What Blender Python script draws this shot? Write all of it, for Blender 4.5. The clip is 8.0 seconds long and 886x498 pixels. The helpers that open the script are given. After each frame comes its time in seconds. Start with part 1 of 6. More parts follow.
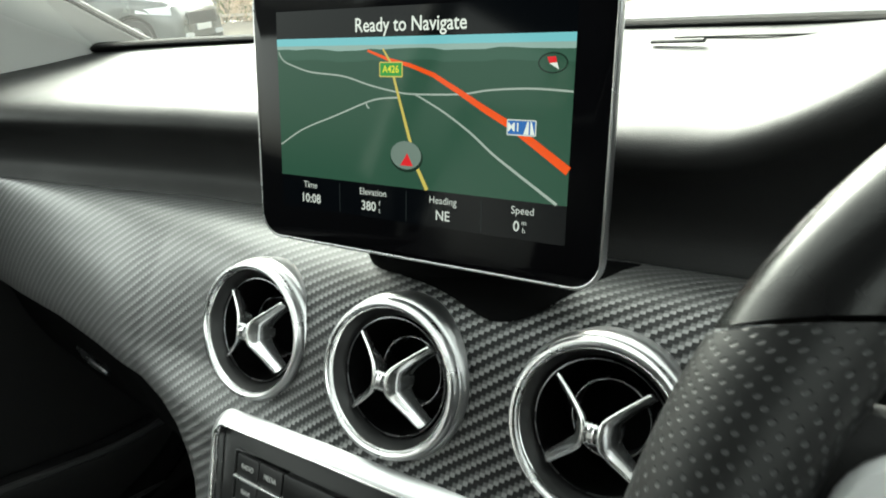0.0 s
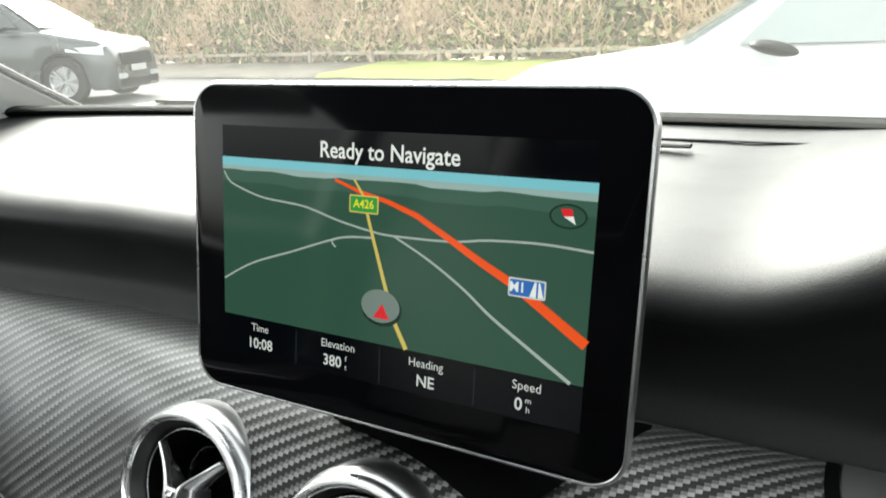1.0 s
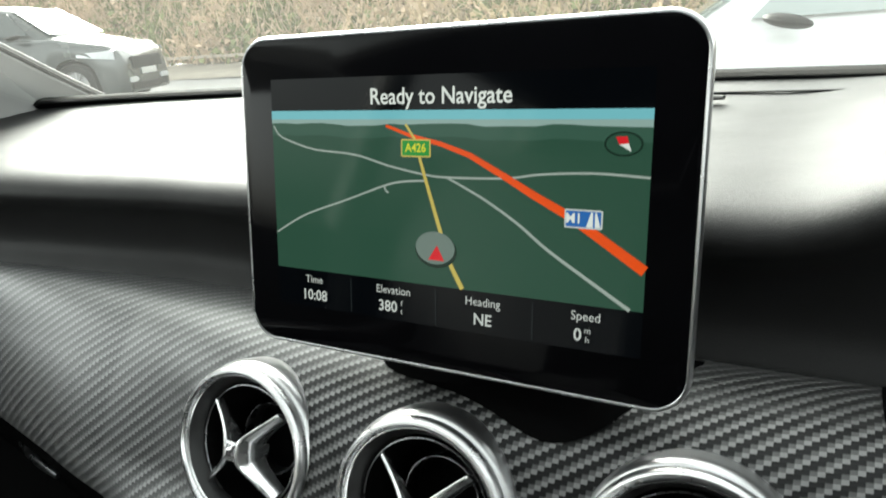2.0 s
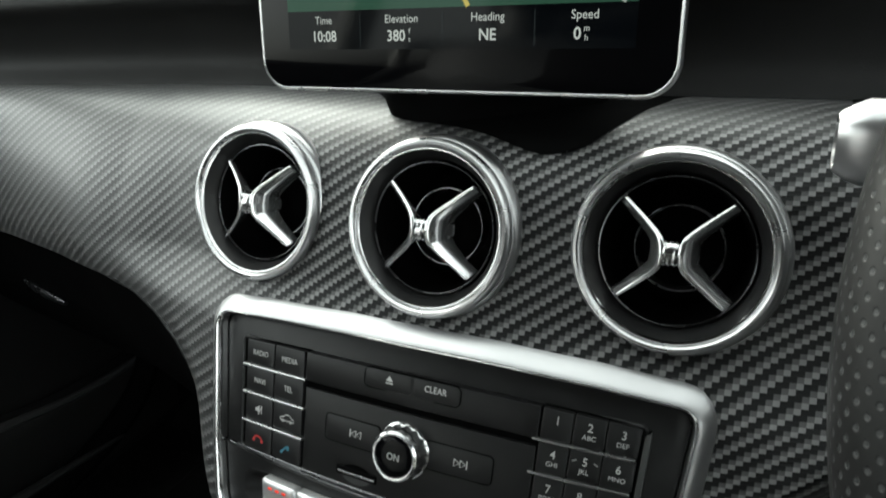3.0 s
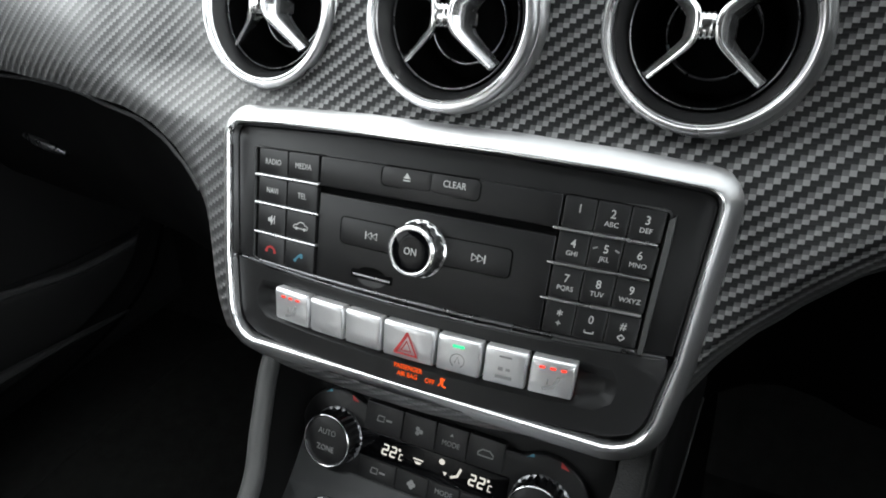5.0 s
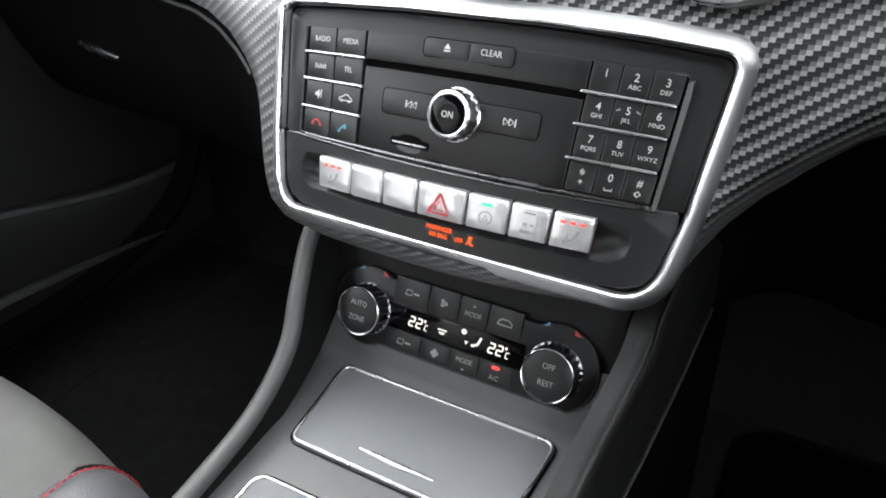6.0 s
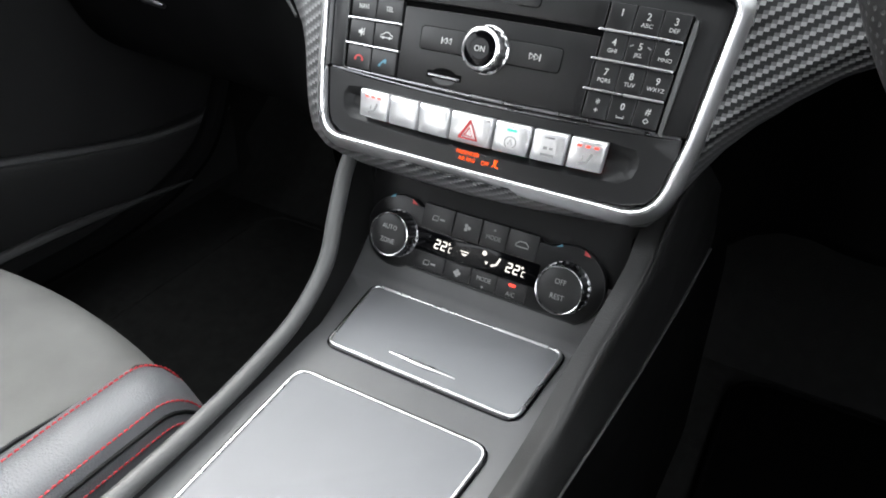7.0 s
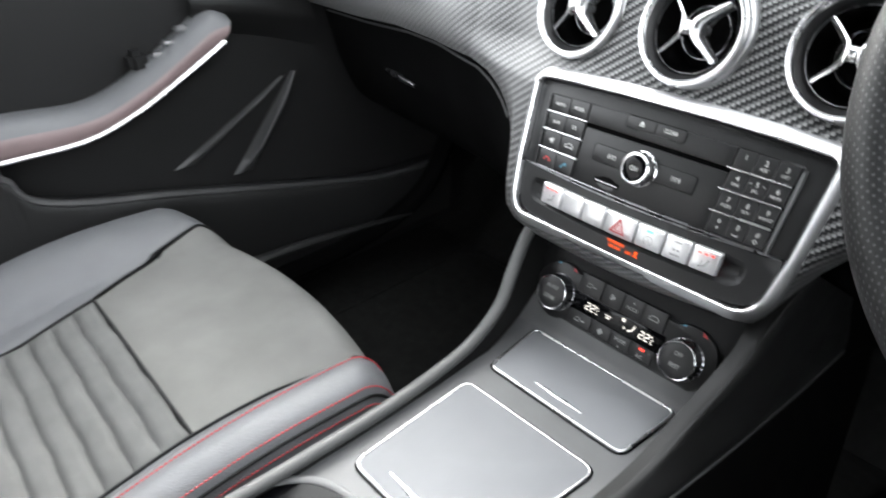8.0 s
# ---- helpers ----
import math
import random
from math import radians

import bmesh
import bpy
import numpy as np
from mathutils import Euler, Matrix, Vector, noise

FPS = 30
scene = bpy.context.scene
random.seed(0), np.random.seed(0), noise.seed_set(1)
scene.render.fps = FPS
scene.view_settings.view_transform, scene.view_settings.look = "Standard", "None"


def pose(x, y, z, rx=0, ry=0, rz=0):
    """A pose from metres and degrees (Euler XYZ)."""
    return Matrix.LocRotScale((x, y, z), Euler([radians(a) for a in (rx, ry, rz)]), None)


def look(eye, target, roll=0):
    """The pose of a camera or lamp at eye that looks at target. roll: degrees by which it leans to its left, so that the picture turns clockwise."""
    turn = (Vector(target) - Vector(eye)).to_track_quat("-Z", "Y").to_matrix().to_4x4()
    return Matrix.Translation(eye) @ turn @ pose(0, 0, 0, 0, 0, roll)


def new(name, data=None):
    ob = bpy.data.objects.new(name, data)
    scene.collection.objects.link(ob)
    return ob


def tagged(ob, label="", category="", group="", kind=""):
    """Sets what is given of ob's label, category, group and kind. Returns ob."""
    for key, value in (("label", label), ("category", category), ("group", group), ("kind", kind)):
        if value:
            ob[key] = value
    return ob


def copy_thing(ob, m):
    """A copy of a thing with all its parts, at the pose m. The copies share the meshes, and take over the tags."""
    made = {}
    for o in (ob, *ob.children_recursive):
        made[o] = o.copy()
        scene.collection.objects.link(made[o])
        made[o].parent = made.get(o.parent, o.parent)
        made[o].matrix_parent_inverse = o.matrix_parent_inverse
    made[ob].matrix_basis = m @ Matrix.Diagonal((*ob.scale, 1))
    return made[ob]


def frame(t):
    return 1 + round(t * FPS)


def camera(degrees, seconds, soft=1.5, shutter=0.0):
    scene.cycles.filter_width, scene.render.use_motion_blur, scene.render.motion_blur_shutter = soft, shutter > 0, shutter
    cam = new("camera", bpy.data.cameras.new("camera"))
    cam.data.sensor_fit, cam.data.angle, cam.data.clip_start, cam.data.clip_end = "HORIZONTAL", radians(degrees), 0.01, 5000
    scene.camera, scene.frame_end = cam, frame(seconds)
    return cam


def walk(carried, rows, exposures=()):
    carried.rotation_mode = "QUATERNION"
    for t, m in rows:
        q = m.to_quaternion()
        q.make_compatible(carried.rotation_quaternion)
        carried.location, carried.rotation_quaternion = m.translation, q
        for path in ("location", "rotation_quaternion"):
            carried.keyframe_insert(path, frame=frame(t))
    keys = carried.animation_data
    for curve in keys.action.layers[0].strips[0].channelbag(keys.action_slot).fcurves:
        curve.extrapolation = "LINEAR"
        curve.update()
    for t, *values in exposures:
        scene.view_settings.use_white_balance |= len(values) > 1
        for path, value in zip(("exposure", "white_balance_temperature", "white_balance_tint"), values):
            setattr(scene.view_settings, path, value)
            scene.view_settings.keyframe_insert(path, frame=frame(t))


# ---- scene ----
cam = camera(66.3, 8.0, 1.8, 0.2)
PATH = [
    (0, (0.206, -0.285, 1.03), (-0.831, 1.25, 0.275), -4.8),
    (0.5, (0.166, -0.239, 1.033), (-0.798, 1.365, 0.329), -3.3),
    (1, (0.152, -0.231, 1.059), (-0.743, 1.438, 0.415), -2.4),
    (1.2, (0.151, -0.233, 1.066), (-0.733, 1.446, 0.434), -2.4),
    (2.3, (0.14, -0.266, 1.019), (-0.792, 1.355, 0.31), -6.0),
    (2.5, (0.143, -0.281, 1.001), (-0.755, 1.337, 0.242), -5.7),
    (3, (0.15, -0.309, 0.96), (-0.704, 1.288, 0.11), -5.0),
    (3.5, (0.149, -0.323, 0.937), (-0.684, 1.268, 0.057), -3.4),
    (4, (0.146, -0.326, 0.921), (-0.67, 1.242, -0.015), -2.2),
    (4.2, (0.145, -0.327, 0.912), (-0.664, 1.233, -0.043), -2.9),
    (5.3, (0.148, -0.345, 0.899), (-0.672, 1.136, -0.165), -4.2),
    (5.5, (0.151, -0.354, 0.895), (-0.685, 1.108, -0.184), -4.1),
    (6, (0.166, -0.39, 0.867), (-0.683, 1.053, -0.227), -2.2),
    (6.5, (0.175, -0.417, 0.863), (-0.662, 1.01, -0.261), -1.3),
    (7, (0.184, -0.449, 0.865), (-0.66, 0.954, -0.283), -0.8),
    (7.5, (0.211, -0.482, 0.885), (-0.718, 0.882, -0.246), 0.4),
    (8, (0.276, -0.521, 0.963), (-1.041, 0.557, -0.088), -2.7),
]
EXPOSURES = [(0.0, 3.20, 6700, -6), (1.0, 3.12, 6600, 2), (2.5, 2.90, 6600, -2), (4.2, 2.85, 6450, 3), (5.5, 4.0, 6450, 6), (7.0, 4.28, 6430, 8), (8.0, 4.36, 6430, 8)]
walk(cam, [(t, look(eye, target, roll)) for t, eye, target, roll in PATH], EXPOSURES)
# ---- world and sun: an overcast day ----
world = bpy.data.worlds.new("world")
scene.world = world
world.use_nodes = True
wn = world.node_tree
wn.nodes.clear()
sky = wn.nodes.new("ShaderNodeTexSky")
sky.sky_type, sky.sun_disc = "NISHITA", False
sky.sun_elevation, sky.sun_rotation = radians(25), radians(-40)
sky.air_density, sky.dust_density, sky.ozone_density = 1.0, 6.0, 1.0
grey = wn.nodes.new("ShaderNodeHueSaturation")
grey.inputs["Saturation"].default_value = 0.14
bg = wn.nodes.new("ShaderNodeBackground")
bg.inputs["Strength"].default_value = 0.15
wout = wn.nodes.new("ShaderNodeOutputWorld")
wn.links.new(sky.outputs[0], grey.inputs["Color"])
wn.links.new(grey.outputs[0], bg.inputs["Color"])
wn.links.new(bg.outputs[0], wout.inputs["Surface"])
sun = new("sun", bpy.data.lights.new("sun", "SUN"))
sun.data.energy, sun.data.angle, sun.data.color = 0.5, radians(30), (1.0, 0.97, 0.93)
sun.matrix_basis = look((0, 0, 30), (19.3, -23, 16))


# ---- materials ----
def mat(name, base, rough=0.5, metal=0.0, spread=0.25, scale=40.0, bump=0.0, bump_scale=400.0, coat=0.0, spec=0.5, rough_spread=0.1):
    """A surface with broad stains and a fine grain; scales in cycles a metre."""
    m = bpy.data.materials.new(name)
    m.use_nodes = True
    nt = m.node_tree
    b = nt.nodes["Principled BSDF"]
    b.inputs["Metallic"].default_value = metal
    b.inputs["Coat Weight"].default_value = coat
    b.inputs["Specular IOR Level"].default_value = spec
    tc = nt.nodes.new("ShaderNodeTexCoord")
    n1 = nt.nodes.new("ShaderNodeTexNoise")
    n1.inputs["Scale"].default_value, n1.inputs["Detail"].default_value = scale, 4
    nt.links.new(tc.outputs["Object"], n1.inputs["Vector"])
    ramp = nt.nodes.new("ShaderNodeMapRange")
    ramp.inputs["To Min"].default_value, ramp.inputs["To Max"].default_value = 1 - spread, 1 + spread
    nt.links.new(n1.outputs["Fac"], ramp.inputs["Value"])
    mul = nt.nodes.new("ShaderNodeVectorMath")
    mul.operation = "SCALE"
    mul.inputs[0].default_value = base
    nt.links.new(ramp.outputs[0], mul.inputs["Scale"])
    nt.links.new(mul.outputs[0], b.inputs["Base Color"])
    rr = nt.nodes.new("ShaderNodeMapRange")
    rr.inputs["To Min"].default_value, rr.inputs["To Max"].default_value = max(rough - rough_spread, 0.02), rough + rough_spread
    nt.links.new(n1.outputs["Fac"], rr.inputs["Value"])
    nt.links.new(rr.outputs[0], b.inputs["Roughness"])
    if bump:
        n2 = nt.nodes.new("ShaderNodeTexNoise")
        n2.inputs["Scale"].default_value, n2.inputs["Detail"].default_value = bump_scale, 2
        nt.links.new(tc.outputs["Object"], n2.inputs["Vector"])
        bp = nt.nodes.new("ShaderNodeBump")
        bp.inputs["Strength"].default_value, bp.inputs["Distance"].default_value = bump, 0.5 / bump_scale
        nt.links.new(n2.outputs["Fac"], bp.inputs["Height"])
        nt.links.new(bp.outputs[0], b.inputs["Normal"])
    return m


LIT = 0.101


def glow(name, colour, strength=1.0):
    """A part of a lit display or an indicator lamp."""
    m = bpy.data.materials.new(name)
    m.use_nodes = True
    b = m.node_tree.nodes["Principled BSDF"]
    b.inputs["Base Color"].default_value = (*[c * 0.1 for c in colour], 1)
    b.inputs["Roughness"].default_value = 0.08
    b.inputs["Specular IOR Level"].default_value = 0.12
    b.inputs["Emission Color"].default_value = (*colour, 1)
    b.inputs["Emission Strength"].default_value = strength * LIT
    return m


def glass(name, tint, gloss=0.08, veil=0.0):
    """Clear glass with a thin pale film that stands in for the veil of reflected dash."""
    m = bpy.data.materials.new(name)
    m.use_nodes = True
    nt = m.node_tree
    nt.nodes.clear()
    t = nt.nodes.new("ShaderNodeBsdfTransparent")
    t.inputs[0].default_value = (*tint, 1)
    g = nt.nodes.new("ShaderNodeBsdfGlossy")
    g.inputs["Roughness"].default_value = 0.02
    lw = nt.nodes.new("ShaderNodeLayerWeight")
    lw.inputs[0].default_value = 0.5
    pw = nt.nodes.new("ShaderNodeMath")
    pw.operation = "POWER"
    pw.inputs[1].default_value = 4.0
    nt.links.new(lw.outputs["Facing"], pw.inputs[0])
    f = nt.nodes.new("ShaderNodeMath")
    f.operation = "MULTIPLY_ADD"
    f.inputs[1].default_value, f.inputs[2].default_value = 0.35, gloss * 0.5
    nt.links.new(pw.outputs[0], f.inputs[0])
    mix = nt.nodes.new("ShaderNodeMixShader")
    out = nt.nodes.new("ShaderNodeOutputMaterial")
    film = nt.nodes.new("ShaderNodeMixShader")
    film.inputs[0].default_value = veil
    glare = nt.nodes.new("ShaderNodeBsdfTranslucent")
    glare.inputs["Color"].default_value = (0.8, 0.79, 0.76, 1)
    nt.links.new(t.outputs[0], film.inputs[1])
    nt.links.new(glare.outputs[0], film.inputs[2])
    nt.links.new(f.outputs[0], mix.inputs[0])
    nt.links.new(film.outputs[0], mix.inputs[1])
    nt.links.new(g.outputs[0], mix.inputs[2])
    nt.links.new(mix.outputs[0], out.inputs[0])
    return m


def weave(name):
    """Carbon-look film: a two-by-two twill, strands of 2.7 by 2.05 mm, drawn on the uv sheet in metres."""
    m = bpy.data.materials.new(name)
    m.use_nodes = True
    nt = m.node_tree
    b = nt.nodes["Principled BSDF"]

    def math_(op, a, c=None, d=None):
        n = nt.nodes.new("ShaderNodeMath")
        n.operation = op
        for i, v in enumerate((a, c, d)):
            if v is None:
                continue
            if isinstance(v, (int, float)):
                n.inputs[i].default_value = v
            else:
                nt.links.new(v, n.inputs[i])
        return n.outputs[0]

    uv = nt.nodes.new("ShaderNodeUVMap")
    sep = nt.nodes.new("ShaderNodeSeparateXYZ")
    nt.links.new(uv.outputs[0], sep.inputs[0])
    u, v = math_("DIVIDE", sep.outputs[0], 0.0027), math_("DIVIDE", sep.outputs[1], 0.00205)
    i, j = math_("FLOOR", u), math_("FLOOR", v)
    step = math_("FLOORED_MODULO", math_("SUBTRACT", j, i), 4.0)
    over = math_("MULTIPLY_ADD", math_("LESS_THAN", step, 0.5), 0.6, math_("MULTIPLY", math_("LESS_THAN", step, 1.5), 0.4))
    ru = math_("SINE", math_("MULTIPLY", math_("FRACT", u), math.pi))
    rv = math_("SINE", math_("MULTIPLY", math_("FRACT", v), math.pi))
    pick = nt.nodes.new("ShaderNodeMix")
    nt.links.new(over, pick.inputs[0])
    nt.links.new(rv, pick.inputs[2])
    nt.links.new(ru, pick.inputs[3])
    tc = nt.nodes.new("ShaderNodeTexCoord")
    wear = nt.nodes.new("ShaderNodeTexNoise")
    wear.inputs["Scale"].default_value = 22
    nt.links.new(tc.outputs["Object"], wear.inputs["Vector"])
    col = nt.nodes.new("ShaderNodeMix")
    col.data_type = "RGBA"
    col.inputs[6].default_value, col.inputs[7].default_value = (0.003, 0.003, 0.0035, 1), (0.160, 0.160, 0.161, 1)
    nt.links.new(math_("MULTIPLY", over, math_("MULTIPLY_ADD", wear.outputs["Fac"], 0.5, 0.72)), col.inputs[0])
    nt.links.new(col.outputs[2], b.inputs["Base Color"])
    nt.links.new(math_("MULTIPLY_ADD", over, -0.06, math_("MULTIPLY_ADD", wear.outputs["Fac"], 0.10, 0.40)), b.inputs["Roughness"])
    slant = nt.nodes.new("ShaderNodeLayerWeight")
    slant.inputs[0].default_value = 0.5
    haze = nt.nodes.new("ShaderNodeMapRange")
    haze.inputs["From Min"].default_value, haze.inputs["From Max"].default_value = 0.25, 0.55
    haze.inputs["To Min"].default_value, haze.inputs["To Max"].default_value = 0.10, 1.0
    nt.links.new(slant.outputs["Facing"], haze.inputs["Value"])
    nt.links.new(haze.outputs[0], b.inputs["Coat Weight"])
    even = nt.nodes.new("ShaderNodeMix")
    nt.links.new(haze.outputs[0], even.inputs[0])
    nt.links.new(math_("MULTIPLY_ADD", over, 0.75, 0.10), even.inputs[2])
    even.inputs[3].default_value = 0.5
    nt.links.new(even.outputs[0], b.inputs["Specular IOR Level"])
    b.inputs["Coat Roughness"].default_value, b.inputs["Coat IOR"].default_value = 0.46, 2.05
    bp = nt.nodes.new("ShaderNodeBump")
    bp.inputs["Strength"].default_value, bp.inputs["Distance"].default_value = 0.35, 0.0004
    nt.links.new(pick.outputs[0], bp.inputs["Height"])
    nt.links.new(bp.outputs[0], b.inputs["Normal"])
    return m


def stripes(name, colour, rough, metal, squash):
    """Brushed metal: noise drawn out along the bar."""
    m = mat(name, colour, rough, metal, 0.06, 30)
    nt = m.node_tree
    b = nt.nodes["Principled BSDF"]
    tc = nt.nodes.new("ShaderNodeTexCoord")
    mp = nt.nodes.new("ShaderNodeMapping")
    mp.inputs["Scale"].default_value = squash
    n = nt.nodes.new("ShaderNodeTexNoise")
    n.inputs["Scale"].default_value = 60
    bp = nt.nodes.new("ShaderNodeBump")
    bp.inputs["Strength"].default_value, bp.inputs["Distance"].default_value = 0.03, 0.0005
    nt.links.new(tc.outputs["Object"], mp.inputs[0])
    nt.links.new(mp.outputs[0], n.inputs["Vector"])
    nt.links.new(n.outputs["Fac"], bp.inputs["Height"])
    nt.links.new(bp.outputs[0], b.inputs["Normal"])
    return m


SOFT = mat("soft_dash", (0.005, 0.005, 0.0052), 0.56, 0, 0.25, 18, 0.5, 1400, spec=0.30)
HARD = mat("hard_black_plastic", (0.0055, 0.0055, 0.0058), 0.58, 0, 0.3, 25, 0.4, 1500, spec=0.24)
FOOT = mat("footwell_carpet", (0.016, 0.016, 0.0155), 0.97, 0, 0.45, 60, 1.0, 700, spec=0.03)
VANE = stripes("vane_silver", (0.92, 0.92, 0.93), 0.17, 0.95, (6, 6, 1))
# Darker copy of hard_black_plastic, with shade of footwells and recesses in its colour.
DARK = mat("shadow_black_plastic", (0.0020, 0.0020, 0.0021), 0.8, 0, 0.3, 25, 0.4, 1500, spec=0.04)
TWILL = weave("carbon_film")
CHROME = stripes("satin_chrome", (0.66, 0.66, 0.67), 0.27, 1.0, (1, 1, 12))
SATIN = stripes("satin_grey_metal", (0.56, 0.56, 0.57), 0.30, 1.0, (1, 1, 12))
FRAMEM = stripes("frame_satin_metal", (0.58, 0.58, 0.59), 0.40, 1.0, (1, 1, 12))
BRIGHT = mat("bright_chrome", (0.78, 0.78, 0.79), 0.18, 1.0, 0.05, 60, rough_spread=0.04)
GUN = mat("dark_chrome", (0.24, 0.24, 0.25), 0.28, 1.0, 0.1, 60)
COLLAR = mat("dark_grey_collar", (0.012, 0.012, 0.0125), 0.42, 0, 0.15, 60, 0.2, 2000, spec=0.4)
FACE = mat("satin_black_face", (0.0062, 0.0062, 0.0067), 0.40, 0, 0.2, 60, 0.15, 2500, spec=0.36)
KEYM = mat("key_rubber", (0.0072, 0.0072, 0.0078), 0.42, 0, 0.25, 90, 0.2, 2500, spec=0.42)
GLOSS = mat("gloss_black", (0.002, 0.002, 0.0025), 0.08, 0, 0.2, 30, rough_spread=0.03, spec=0.14)
SILVER = stripes("silver_key_paint", (0.74, 0.74, 0.75), 0.36, 0.80, (1, 8, 1))
LEGEND = mat("legend_white", (0.52, 0.52, 0.51), 0.5, 0, 0.04, 200)
LEGEND_DIM = mat("legend_grey", (0.24, 0.24, 0.24), 0.5, 0, 0.08, 200)
LEGEND_RED = mat("legend_red", (0.40, 0.03, 0.03), 0.45, 0, 0.05, 200)
LEGEND_BLUE = mat("legend_blue", (0.06, 0.20, 0.28), 0.45, 0, 0.05, 200)
CONSOLE = mat("console_plastic", (0.090, 0.090, 0.092), 0.48, 0, 0.18, 30, 0.35, 1600)
LIDM = mat("satin_lid", (0.165, 0.168, 0.175), 0.62, 0, 0.10, 25, 0.10, 3000, spec=0.3)
# The rail's grained plastic in two darker tones, shade put into the colour.
CREST = mat("shaded_crest_plastic", (0.013, 0.013, 0.013), 0.40, 0, 0.2, 30, 0.6, 1300, spec=0.26)
SHADED_FLANK = mat("shaded_flank_plastic", (0.006, 0.006, 0.006), 0.5, 0, 0.2, 30, 0.6, 1300, spec=0.12)
GREYP = mat("grey_end_plastic", (0.065, 0.066, 0.066), 0.4, 0, 0.12, 30, 0.2, 1500)
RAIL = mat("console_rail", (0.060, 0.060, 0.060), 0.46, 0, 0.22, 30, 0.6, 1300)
FABRIC = mat("seat_cloth", (0.135, 0.134, 0.128), 0.92, 0, 0.30, 17, 0.8, 1500, spec=0.2)
CLOTH = mat("ribbed_cloth", (0.105, 0.105, 0.103), 0.9, 0, 0.3, 30, 0.9, 1100, spec=0.2)
LEATHER = mat("black_leather", (0.105, 0.107, 0.113), 0.46, 0, 0.15, 30, 0.7, 700)
PERF = mat("wheel_leather", (0.0055, 0.0055, 0.0058), 0.46, 0, 0.2, 50, 0.35, 2200, spec=0.30)
THREAD = mat("red_thread", (0.45, 0.025, 0.035), 0.6, 0, 0.15, 300)
DOORM = mat("door_plastic", (0.010, 0.010, 0.0103), 0.6, 0, 0.2, 20, 0.5, 1200, spec=0.26)
# Lighter copy of the door plastic, so that rims and ridges look lit.
RIDGEM = mat("lit_ridge_plastic", (0.036, 0.036, 0.037), 0.45, 0, 0.15, 20, 0.4, 1200)
POCKETM = mat("pocket_plastic", (0.014, 0.014, 0.0143), 0.55, 0, 0.2, 20, 0.5, 1200, spec=0.3)
ARM = mat("armrest_vinyl", (0.17, 0.125, 0.125), 0.42, 0, 0.15, 20, 0.5, 900)
LINER = mat("headliner", (0.10, 0.10, 0.10), 0.95, 0, 0.06, 15, 0.5, 900, spec=0.1)
PILLAR = mat("pillar_trim", (0.42, 0.42, 0.41), 0.6, 0, 0.08, 15, 0.4, 900)
# The last number is the pale film that imitates the dash's reflection.
WIND = glass("window_glass", (0.95, 0.96, 0.95), 0.26, 0.030)
ASPHALT = mat("asphalt", (0.11, 0.11, 0.11), 0.9, 0, 0.35, 0.8, 0.8, 60)
GRASS = mat("grass", (0.33, 0.37, 0.12), 0.9, 0, 0.4, 1.2, 0.8, 25, spec=0.1)
PAINT_W = mat("white_car_paint", (0.80, 0.80, 0.80), 0.2, 0, 0.03, 3, coat=0.6)
PAINT_D = mat("dark_car_paint", (0.055, 0.062, 0.062), 0.25, 0, 0.1, 3, coat=0.8)
TYRE = mat("tyre_rubber", (0.02, 0.02, 0.02), 0.85, 0, 0.3, 10, 0.4, 80)
ALLOY = mat("alloy", (0.55, 0.55, 0.56), 0.3, 0.9, 0.08, 10)
LAMPG = mat("lamp_glass", (0.65, 0.67, 0.70), 0.1, 0.3, 0.1, 12, coat=0.8)
CARGLASS = mat("dark_glass", (0.05, 0.06, 0.06), 0.05, 0, 0.1, 2, coat=0.5)
# Car glass with the reflected pale sky put into its base colour.
PALEGLASS = mat("sky_painted_glass", (0.34, 0.38, 0.37), 0.06, 0, 0.1, 2, coat=0.6)
TAIL = mat("tail_lamp_red", (0.55, 0.02, 0.02), 0.15, 0, 0.1, 12, coat=0.8)
WOODR = mat("weathered_rail", (0.46, 0.40, 0.33), 0.85, 0, 0.3, 5, 0.6, 80)
TWIG = mat("dry_twigs", (0.62, 0.47, 0.34), 0.9, 0, 0.5, 0.9, spec=0.1)
LEAF = mat("hedge_leaves", (0.22, 0.23, 0.11), 0.8, 0, 0.6, 0.7, spec=0.2)
SOIL = mat("bare_soil", (0.20, 0.18, 0.15), 0.95, 0, 0.45, 0.9, 0.8, 25, spec=0.1)
BANK = mat("earth_bank", (0.42, 0.33, 0.25), 0.95, 0, 0.5, 0.7, 0.8, 20, spec=0.1)


# ---- mesh helpers ----
def part(name, bm, material, parent, label="", sharp=38):
    """One mesh object under a thing or a part; its vertices are in the thing's own space."""
    bmesh.ops.recalc_face_normals(bm, faces=bm.faces)
    me = bpy.data.meshes.new(name)
    bm.to_mesh(me)
    bm.free()
    me.materials.append(material)
    for p in me.polygons:
        p.use_smooth = True
    me.set_sharp_from_angle(angle=radians(sharp))
    ob = new(name, me)
    ob.parent = parent
    if parent is not None and parent.type == "EMPTY":
        ob.matrix_parent_inverse = Matrix.Translation(-Vector(parent.location))
    if label:
        tagged(ob, label)
    return ob


def thing(name, label, category, base=(0, 0, 0), group="", kind=""):
    ob = new(name)
    ob.location = base
    ob.empty_display_size = 0.05
    return tagged(ob, label, category, group, kind)


def mapped(bm, fn):
    for v in bm.verts:
        v.co = fn(*v.co)
    return bm


